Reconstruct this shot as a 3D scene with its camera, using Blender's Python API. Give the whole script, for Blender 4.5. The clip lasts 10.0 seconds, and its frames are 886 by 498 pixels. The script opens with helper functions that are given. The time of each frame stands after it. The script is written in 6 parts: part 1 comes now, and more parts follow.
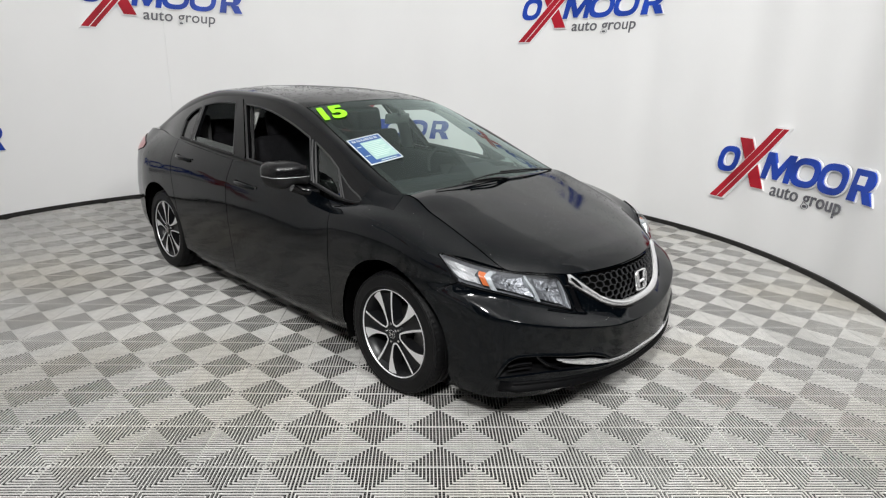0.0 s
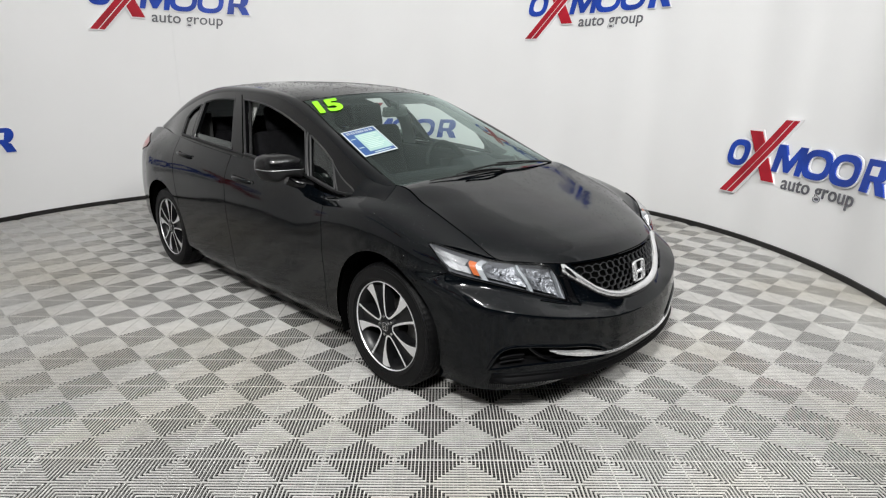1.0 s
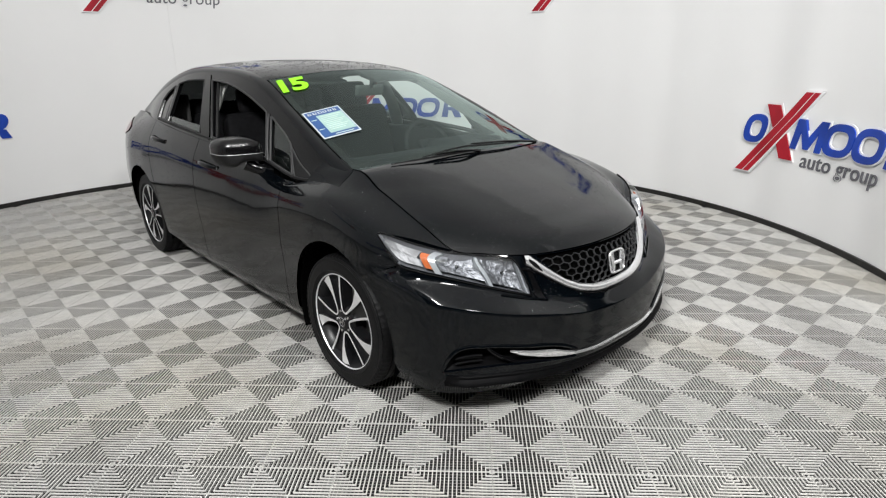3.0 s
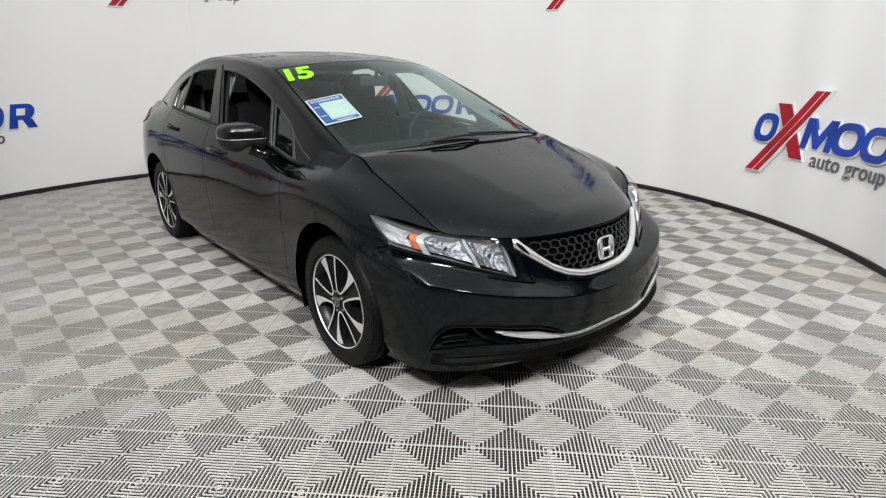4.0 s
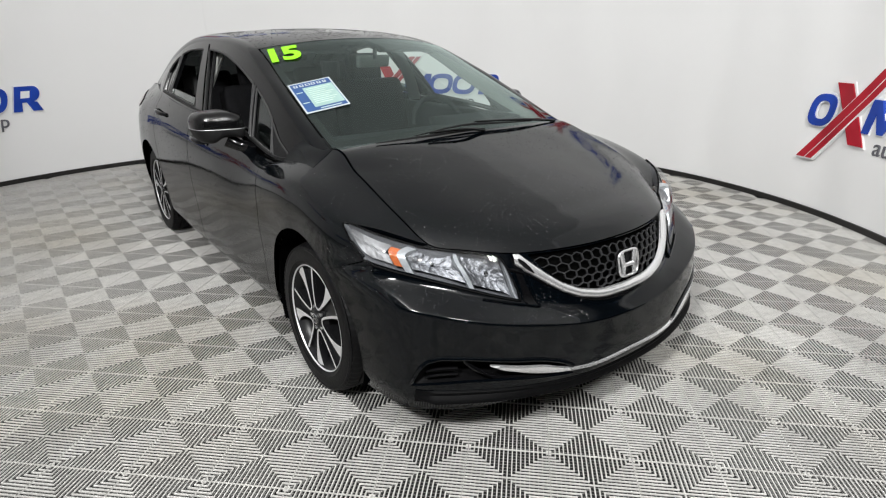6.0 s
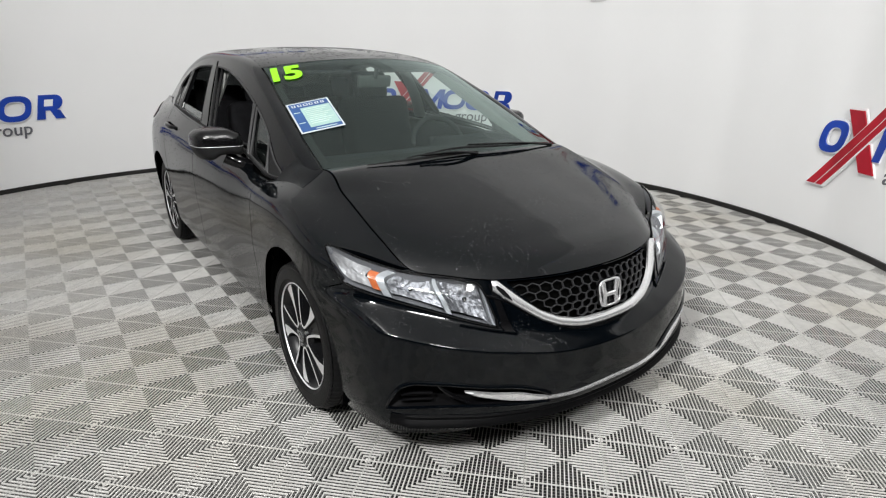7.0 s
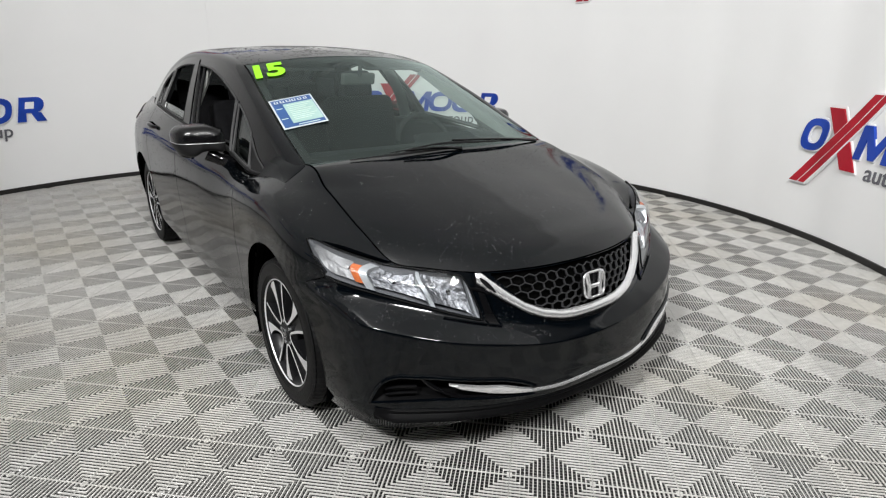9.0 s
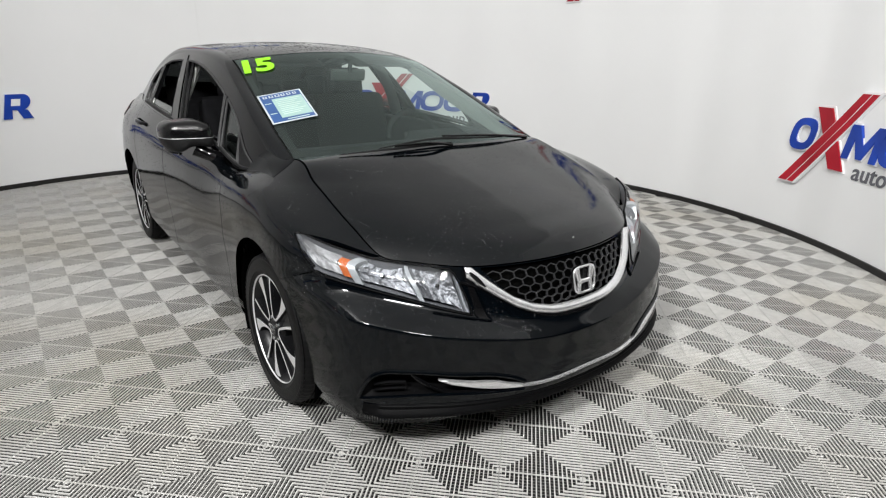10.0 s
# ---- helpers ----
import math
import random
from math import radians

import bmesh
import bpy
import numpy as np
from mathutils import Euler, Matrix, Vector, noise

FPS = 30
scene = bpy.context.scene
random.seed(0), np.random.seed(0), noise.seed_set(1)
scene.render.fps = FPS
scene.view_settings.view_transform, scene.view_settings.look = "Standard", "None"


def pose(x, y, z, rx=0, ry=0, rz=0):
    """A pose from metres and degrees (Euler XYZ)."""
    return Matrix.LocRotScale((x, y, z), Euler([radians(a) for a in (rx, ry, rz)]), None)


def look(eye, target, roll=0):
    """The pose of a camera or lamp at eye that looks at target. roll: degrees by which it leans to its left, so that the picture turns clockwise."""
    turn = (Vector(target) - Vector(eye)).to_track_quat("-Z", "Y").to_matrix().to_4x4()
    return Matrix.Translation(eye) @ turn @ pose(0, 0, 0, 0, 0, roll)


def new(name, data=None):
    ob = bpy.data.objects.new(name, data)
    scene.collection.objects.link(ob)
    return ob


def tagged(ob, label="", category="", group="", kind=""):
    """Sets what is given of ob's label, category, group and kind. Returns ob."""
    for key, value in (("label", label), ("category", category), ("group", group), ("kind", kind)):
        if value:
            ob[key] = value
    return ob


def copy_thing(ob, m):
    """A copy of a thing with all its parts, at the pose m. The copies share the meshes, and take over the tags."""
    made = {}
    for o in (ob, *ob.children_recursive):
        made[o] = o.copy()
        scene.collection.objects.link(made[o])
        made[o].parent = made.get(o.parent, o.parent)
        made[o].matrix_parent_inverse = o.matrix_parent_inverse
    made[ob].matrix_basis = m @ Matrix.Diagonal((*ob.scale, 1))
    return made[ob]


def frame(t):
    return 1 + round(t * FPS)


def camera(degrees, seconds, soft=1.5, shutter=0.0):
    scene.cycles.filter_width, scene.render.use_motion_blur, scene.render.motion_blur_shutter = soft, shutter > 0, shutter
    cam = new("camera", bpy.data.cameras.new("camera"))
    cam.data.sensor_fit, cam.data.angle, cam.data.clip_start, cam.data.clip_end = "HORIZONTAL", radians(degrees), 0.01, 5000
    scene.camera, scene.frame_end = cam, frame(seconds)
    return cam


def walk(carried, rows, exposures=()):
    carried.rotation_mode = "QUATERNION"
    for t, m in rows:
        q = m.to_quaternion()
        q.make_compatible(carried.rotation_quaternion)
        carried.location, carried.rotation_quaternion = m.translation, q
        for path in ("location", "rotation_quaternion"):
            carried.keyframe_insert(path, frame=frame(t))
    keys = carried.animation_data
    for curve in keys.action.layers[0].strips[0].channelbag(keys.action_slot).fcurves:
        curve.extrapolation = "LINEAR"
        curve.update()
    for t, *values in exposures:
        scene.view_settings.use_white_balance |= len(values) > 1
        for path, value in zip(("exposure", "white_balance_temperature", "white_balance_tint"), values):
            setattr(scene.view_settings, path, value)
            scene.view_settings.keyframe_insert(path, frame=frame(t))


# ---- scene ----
# A photo booth with a round white wall and a ribbed tile floor, and a black saloon car in its middle.
cam = camera(74.8, 10.0, soft=1.2)
PATH = [
    (0, (-0.235, -2.052, 1.551), (-0.163, -0.136, 0.984), 1.4),
    (0.5, (-0.166, -2.073, 1.528), (-0.133, -0.152, 0.973), 0.8),
    (1, (-0.119, -2.031, 1.483), (-0.103, -0.11, 0.926), 0.6),
    (1.5, (-0.022, -1.887, 1.46), (0.002, 0.024, 0.87), 1.4),
    (2, (0.029, -1.803, 1.468), (0.044, 0.103, 0.861), 1.4),
    (2.2, (0.045, -1.796, 1.463), (0.064, 0.108, 0.853), 0.9),
    (3.3, (0.237, -1.805, 1.455), (0.124, 0.093, 0.833), -0.4),
    (3.5, (0.254, -1.83, 1.433), (0.13, 0.071, 0.823), 0.0),
    (4, (0.322, -1.877, 1.399), (0.172, 0.02, 0.785), 0.1),
    (4.5, (0.336, -1.863, 1.377), (0.163, 0.028, 0.751), -0.1),
    (5, (0.354, -1.731, 1.388), (0.151, 0.151, 0.744), 0.1),
    (5.5, (0.384, -1.53, 1.384), (0.159, 0.341, 0.714), -0.0),
    (5.7, (0.394, -1.48, 1.393), (0.161, 0.384, 0.705), -0.3),
    (6.8, (0.586, -1.437, 1.439), (0.255, 0.423, 0.784), 0.4),
    (7, (0.579, -1.435, 1.457), (0.253, 0.429, 0.808), 0.6),
    (7.5, (0.593, -1.432, 1.453), (0.271, 0.434, 0.809), 0.5),
    (8, (0.591, -1.44, 1.437), (0.277, 0.432, 0.806), 0.5),
    (8.5, (0.594, -1.437, 1.424), (0.287, 0.441, 0.807), 0.5),
    (9, (0.6, -1.434, 1.411), (0.31, 0.441, 0.78), 0.5),
    (9.5, (0.603, -1.434, 1.397), (0.329, 0.441, 0.759), 0.8),
    (10, (0.608, -1.427, 1.383), (0.345, 0.454, 0.757), 0.8),
]
walk(cam, [(t, look(eye, target, roll)) for t, eye, target, roll in PATH])

# ---- light ----
CX, CY, RADIUS, WALL_TOP, ROOM_TOP = -1.013, 2.317, 4.09, 4.6, 5.4
TILE = 0.29
world = bpy.data.worlds.new("world")
scene.world = world
world.use_nodes = True
world.node_tree.nodes["Background"].inputs[0].default_value = (0.75, 0.78, 0.8, 1)
world.node_tree.nodes["Background"].inputs[1].default_value = 0.05
scene.view_settings.exposure = 0.0
LAMPS = [(2.0, -2.6, 4.0, 0.45, 160.0, (2.4, 3.6, 2.2)), (-0.8, -3.4, 4.05, 0.30, 305.0, (1.2, 4.0, 2.0))]


# ---- materials ----
def material(name, color, rough=0.5, metal=0.0, coat=0.0, bump=0.0, scale=60.0, vary=0.0, vary_scale=3.0, ior=1.5, transmission=0.0,
             rough_vary=0.0, spec=0.5):
    """A principled surface with grain and larger stains in object space."""
    m = bpy.data.materials.new(name)
    m.use_nodes = True
    nt = m.node_tree
    b = nt.nodes["Principled BSDF"]
    b.inputs["Base Color"].default_value = (*color, 1)
    b.inputs["Roughness"].default_value = rough
    b.inputs["Metallic"].default_value = metal
    b.inputs["IOR"].default_value = ior
    b.inputs["Specular IOR Level"].default_value = spec
    b.inputs["Coat Weight"].default_value = coat
    b.inputs["Coat Roughness"].default_value = 0.03
    b.inputs["Transmission Weight"].default_value = transmission
    tc = nt.nodes.new("ShaderNodeTexCoord")
    if vary > 0:
        n1 = nt.nodes.new("ShaderNodeTexNoise")
        n1.inputs["Scale"].default_value = vary_scale
        n1.inputs["Detail"].default_value = 6
        nt.links.new(tc.outputs["Object"], n1.inputs["Vector"])
        r = nt.nodes.new("ShaderNodeMapRange")
        r.inputs["From Min"].default_value, r.inputs["From Max"].default_value = 0.3, 0.7
        r.inputs["To Min"].default_value, r.inputs["To Max"].default_value = 1 - vary, 1 + vary
        nt.links.new(n1.outputs["Fac"], r.inputs["Value"])
        mx = nt.nodes.new("ShaderNodeMix")
        mx.data_type, mx.blend_type = "RGBA", "MULTIPLY"
        mx.inputs["Factor"].default_value = 1
        mx.inputs["A"].default_value = (*color, 1)
        nt.links.new(r.outputs["Result"], mx.inputs["B"])
        nt.links.new(mx.outputs["Result"], b.inputs["Base Color"])
    if rough_vary > 0:
        n3 = nt.nodes.new("ShaderNodeTexNoise")
        n3.inputs["Scale"].default_value, n3.inputs["Detail"].default_value = 4.0, 5
        nt.links.new(tc.outputs["Object"], n3.inputs["Vector"])
        r3 = nt.nodes.new("ShaderNodeMapRange")
        r3.inputs["To Min"].default_value, r3.inputs["To Max"].default_value = max(rough - rough_vary, 0.0), rough + rough_vary
        nt.links.new(n3.outputs["Fac"], r3.inputs["Value"])
        nt.links.new(r3.outputs["Result"], b.inputs["Roughness"])
    if bump > 0:
        n2 = nt.nodes.new("ShaderNodeTexNoise")
        n2.inputs["Scale"].default_value = scale
        n2.inputs["Detail"].default_value = 4
        nt.links.new(tc.outputs["Object"], n2.inputs["Vector"])
        bp = nt.nodes.new("ShaderNodeBump")
        bp.inputs["Strength"].default_value = bump
        bp.inputs["Distance"].default_value = 0.004
        nt.links.new(n2.outputs["Fac"], bp.inputs["Height"])
        nt.links.new(bp.outputs["Normal"], b.inputs["Normal"])
    return m


def lamp_material(name, color, strength):
    m = bpy.data.materials.new(name)
    m.use_nodes = True
    nt = m.node_tree
    nt.nodes.remove(nt.nodes["Principled BSDF"])
    e = nt.nodes.new("ShaderNodeEmission")
    e.inputs[0].default_value, e.inputs[1].default_value = (*color, 1), strength
    nt.links.new(e.outputs[0], nt.nodes["Material Output"].inputs["Surface"])
    return m


PAINT = material("black_paint", (0.0009, 0.0015, 0.0023), 0.3, coat=1.0, spec=0.0)
PAINT.node_tree.nodes["Principled BSDF"].inputs["Coat IOR"].default_value = 1.41
PAINT.node_tree.nodes["Principled BSDF"].inputs["Coat Roughness"].default_value = 0.045


def wet_coat(m):
    """A film of rain on lacquer: a slow waviness and a fine one in the coat alone."""
    nt = m.node_tree
    tc = nt.nodes.new("ShaderNodeTexCoord")
    last = None
    for scale, strength in ((9.0, 0.16), (140.0, 0.035)):
        n, bp = nt.nodes.new("ShaderNodeTexNoise"), nt.nodes.new("ShaderNodeBump")
        n.inputs["Scale"].default_value, n.inputs["Detail"].default_value = scale, 3
        bp.inputs["Strength"].default_value, bp.inputs["Distance"].default_value = strength, 0.004
        nt.links.new(tc.outputs["Object"], n.inputs["Vector"])
        nt.links.new(n.outputs["Fac"], bp.inputs["Height"])
        if last is not None:
            nt.links.new(last.outputs["Normal"], bp.inputs["Normal"])
        last = bp
    nt.links.new(last.outputs["Normal"], nt.nodes["Principled BSDF"].inputs["Coat Normal"])


wet_coat(PAINT)
GLOSS = material("gloss_black_plastic", (0.003, 0.003, 0.0034), 0.12, spec=0.4, bump=0.05, scale=40)
CAP = material("wet_black_mirror_cap", (0.003, 0.003, 0.0034), 0.16, spec=0.45, bump=0.25, scale=160)
PLASTIC = material("dull_black_plastic", (0.006, 0.006, 0.0065), 0.55, spec=0.3, bump=0.25, scale=300, vary=0.2)
# darker than PLASTIC: the shade of recesses and chin put into colour
PIT = material("shade_darkened_plastic", (0.0025, 0.0025, 0.0028), 0.55, spec=0.06, bump=0.2, scale=200, vary=0.2)
# near-black, no gloss: shade in gaps, arches and behind the grille as colour
HOLE = material("painted_shade_black", (0.002, 0.002, 0.002), 0.9, vary=0.3, spec=0.0)
RUBBER = material("tyre_rubber", (0.005, 0.005, 0.0054), 0.5, spec=0.18, bump=0.3, scale=120, vary=0.3, vary_scale=8)
SATIN = material("satin_chrome", (0.82, 0.82, 0.83), 0.26, metal=0.8, rough_vary=0.04, bump=0.03, scale=30)
CHROME = material("chrome", (0.82, 0.83, 0.85), 0.09, metal=1.0, rough_vary=0.03)
ALLOY = material("machined_alloy", (0.84, 0.84, 0.85), 0.36, metal=0.6, bump=0.08, scale=250, vary=0.1)
DARK_ALLOY = material("black_alloy_paint", (0.008, 0.008, 0.009), 0.35, spec=0.3, vary=0.2)
DISC = material("brake_steel", (0.35, 0.34, 0.33), 0.4, metal=1.0, vary=0.3, vary_scale=20)
CLOTH = material("black_seat_cloth", (0.007, 0.007, 0.008), 0.9, spec=0.1, vary=0.25, vary_scale=30)
DASH = material("dark_grey_dashboard", (0.012, 0.012, 0.013), 0.65, spec=0.3, bump=0.3, scale=400, vary=0.15)
TRIM = material("grey_interior_trim", (0.14, 0.144, 0.138), 0.7, bump=0.15, scale=200, vary=0.1)
PILLAR = material("pale_pillar_lining", (0.44, 0.45, 0.43), 0.7, bump=0.15, scale=200, vary=0.1)
MIRROR_CASE = material("grey_mirror_case", (0.07, 0.072, 0.07), 0.5, bump=0.15, scale=200, vary=0.1)
AMBER = material("amber_reflector", (0.46, 0.12, 0.04), 0.15, bump=0.3, scale=150, vary=0.15, vary_scale=40)
RED = material("red_tail_lens", (0.5, 0.02, 0.03), 0.1, coat=0.6, vary=0.1)
SILVER = material("reflector_silver", (0.20, 0.205, 0.22), 0.38, metal=0.75, bump=0.9, scale=110, vary=0.45, vary_scale=45)
CORNER = material("frosted_corner_reflector", (0.20, 0.20, 0.205), 0.45, metal=0.35, bump=0.25, scale=140, vary=0.18, vary_scale=25)
BEZEL = material("pale_lamp_bezel", (0.46, 0.48, 0.50), 0.3, metal=0.4, vary=0.1, vary_scale=40)
LAMP_DARK = material("grey_lamp_case", (0.13, 0.133, 0.142), 0.35, bump=0.2, scale=80, vary=0.2)
LINING = material("dark_headlining", (0.035, 0.035, 0.035), 0.9, bump=0.2, scale=300, vary=0.1)
GREEN = material("fluorescent_green_vinyl", (0.28, 0.86, 0.01), 0.45, vary=0.06, vary_scale=20, bump=0.05)
PAPER = material("white_paper", (0.46, 0.50, 0.52), 0.6, vary=0.04, vary_scale=15)
PAPER_GREEN = material("pale_green_paper", (0.30, 0.44, 0.41), 0.6, vary=0.05, vary_scale=15)
BLUE_INK = material("blue_print", (0.025, 0.075, 0.22), 0.5, vary=0.1, vary_scale=15)
WALL = material("white_vinyl_wall", (0.84, 0.84, 0.84), 0.62, bump=0.05, scale=2.0, vary=0.018, vary_scale=0.8)
SEAL = material("grey_window_seal", (0.03, 0.03, 0.031), 0.5, bump=0.1, scale=200, vary=0.15)
BASE = material("black_base_strip", (0.012, 0.011, 0.010), 0.5, bump=0.2, scale=40, vary=0.35, vary_scale=6)
SIGN_BLUE = material("blue_sign_face", (0.010, 0.050, 0.36), 0.4, spec=0.3, vary=0.35, vary_scale=3)
SIGN_RED = material("red_sign_face", (0.40, 0.008, 0.022), 0.4, spec=0.3, vary=0.25, vary_scale=3)
SIGN_GREY = material("grey_sign_face", (0.11, 0.11, 0.125), 0.45, vary=0.1, vary_scale=2)
SIGN_EDGE = material("white_sign_edge", (0.85, 0.85, 0.86), 0.5, vary=0.03)
CEILING = material("pale_ceiling", (0.72, 0.72, 0.72), 0.9, bump=0.1, vary=0.15)
HALL = material("dark_hall_wall", (0.03, 0.03, 0.03), 0.9, bump=0.1, vary=0.2, vary_scale=0.6)
CONCRETE = material("grey_concrete", (0.045, 0.045, 0.045), 0.7, bump=0.3, scale=20, vary=0.25, vary_scale=1.5)
LAMP_HOUSING = material("lamp_housing", (0.35, 0.35, 0.36), 0.4, metal=0.8, vary=0.1)
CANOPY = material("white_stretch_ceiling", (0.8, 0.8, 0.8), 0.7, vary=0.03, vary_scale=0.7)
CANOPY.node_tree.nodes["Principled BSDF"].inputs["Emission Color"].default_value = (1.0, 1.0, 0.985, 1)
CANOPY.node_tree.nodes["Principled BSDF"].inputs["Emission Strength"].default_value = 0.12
LAMP_GLOW = lamp_material("lamp_glow", (1.0, 1.0, 0.985), 22.0)


def glass_material(name, tint, rough=0.0, gloss_tint=(1, 1, 1), least=0.055):
    """Thin glass: what is behind shows through, tinted, and a Fresnel gloss lies over it."""
    m = bpy.data.materials.new(name)
    m.use_nodes = True
    nt = m.node_tree
    nt.nodes.remove(nt.nodes["Principled BSDF"])
    clear, gloss = nt.nodes.new("ShaderNodeBsdfTransparent"), nt.nodes.new("ShaderNodeBsdfGlossy")
    mix, face = nt.nodes.new("ShaderNodeMixShader"), nt.nodes.new("ShaderNodeLayerWeight")
    clear.inputs[0].default_value = (*tint, 1)
    gloss.inputs["Roughness"].default_value = rough
    gloss.inputs["Color"].default_value = (*gloss_tint, 1)
    face.inputs["Blend"].default_value = 0.5
    power, part_ = nt.nodes.new("ShaderNodeMath"), nt.nodes.new("ShaderNodeMath")
    power.operation, part_.operation = "POWER", "MULTIPLY_ADD"
    power.inputs[1].default_value = 5.0
    part_.inputs[1].default_value, part_.inputs[2].default_value = 0.94, least
    nt.links.new(face.outputs["Facing"], power.inputs[0])
    nt.links.new(power.outputs[0], part_.inputs[0])
    nt.links.new(part_.outputs[0], mix.inputs[0])
    nt.links.new(clear.outputs[0], mix.inputs[1])
    nt.links.new(gloss.outputs[0], mix.inputs[2])
    nt.links.new(mix.outputs[0], nt.nodes["Material Output"].inputs["Surface"])
    return m


GLASS = glass_material("windscreen_glass", (0.68, 0.78, 0.74), 0.02, (0.84, 1.0, 0.97), 0.085)
SIDE_GLASS = glass_material("side_glass", (0.60, 0.66, 0.64), 0.02, (1, 1, 1), 0.085)
DARK_GLASS = glass_material("tinted_glass", (0.02, 0.022, 0.022), 0.02, (1, 1, 1), 0.075)
HEX = material("grille_bar_plastic", (0.03, 0.03, 0.032), 0.26, bump=0.1, scale=200)
LENS = glass_material("clear_lens", (0.93, 0.94, 0.95), 0.01, (1, 1, 1), 0.022)
WATER = material("water_drop", (0.02, 0.02, 0.022), 0.02, coat=1.0)


def floor_material():
    """Light grey moulded plastic: a tone of its own for each tile, scuffs and worn streaks."""
    m = material("grey_floor_plastic", (0.62, 0.610, 0.588), 0.46, bump=0.08, scale=180)
    nt = m.node_tree
    b = nt.nodes["Principled BSDF"]
    info, geo = nt.nodes.new("ShaderNodeObjectInfo"), nt.nodes.new("ShaderNodeNewGeometry")
    n1, n2 = nt.nodes.new("ShaderNodeTexNoise"), nt.nodes.new("ShaderNodeTexNoise")
    n1.inputs["Scale"].default_value, n1.inputs["Detail"].default_value = 1.3, 5
    n2.inputs["Scale"].default_value, n2.inputs["Detail"].default_value = 22.0, 8
    ramp = nt.nodes.new("ShaderNodeMapRange")
    ramp.inputs["From Min"].default_value, ramp.inputs["From Max"].default_value = 0.3, 0.75
    ramp.inputs["To Min"].default_value, ramp.inputs["To Max"].default_value = 0.86, 1.08
    ramp2 = nt.nodes.new("ShaderNodeMapRange")
    ramp2.inputs["From Min"].default_value, ramp2.inputs["From Max"].default_value = 0.25, 0.6
    ramp2.inputs["To Min"].default_value, ramp2.inputs["To Max"].default_value = 0.84, 1.04
    tone = nt.nodes.new("ShaderNodeMapRange")
    tone.inputs["To Min"].default_value, tone.inputs["To Max"].default_value = 0.93, 1.05
    nt.links.new(geo.outputs["Position"], n1.inputs["Vector"])
    nt.links.new(geo.outputs["Position"], n2.inputs["Vector"])
    nt.links.new(n1.outputs["Fac"], ramp.inputs["Value"])
    nt.links.new(n2.outputs["Fac"], ramp2.inputs["Value"])
    nt.links.new(info.outputs["Random"], tone.inputs["Value"])
    last = None
    for src in (ramp, ramp2, tone):
        mx = nt.nodes.new("ShaderNodeMix")
        mx.data_type, mx.blend_type = "RGBA", "MULTIPLY"
        mx.inputs["Factor"].default_value = 1
        if last is None:
            mx.inputs["A"].default_value = (0.62, 0.610, 0.588, 1)
        else:
            nt.links.new(last.outputs["Result"], mx.inputs["A"])
        nt.links.new(src.outputs["Result"], mx.inputs["B"])
        last = mx
    # old brown tyre dirt in broad patches
    n3, r3, dirt = nt.nodes.new("ShaderNodeTexNoise"), nt.nodes.new("ShaderNodeMapRange"), nt.nodes.new("ShaderNodeMix")
    n3.inputs["Scale"].default_value, n3.inputs["Detail"].default_value = 0.75, 4
    r3.inputs["From Min"].default_value, r3.inputs["From Max"].default_value = 0.48, 0.72
    r3.inputs["To Min"].default_value, r3.inputs["To Max"].default_value = 0.0, 0.55
    dirt.data_type, dirt.blend_type = "RGBA", "MULTIPLY"
    dirt.inputs["B"].default_value = (0.86, 0.80, 0.68, 1)
    nt.links.new(geo.outputs["Position"], n3.inputs["Vector"])
    nt.links.new(n3.outputs["Fac"], r3.inputs["Value"])
    nt.links.new(r3.outputs["Result"], dirt.inputs["Factor"])
    nt.links.new(last.outputs["Result"], dirt.inputs["A"])
    nt.links.new(dirt.outputs["Result"], b.inputs["Base Color"])
    return m


FLOOR = floor_material()


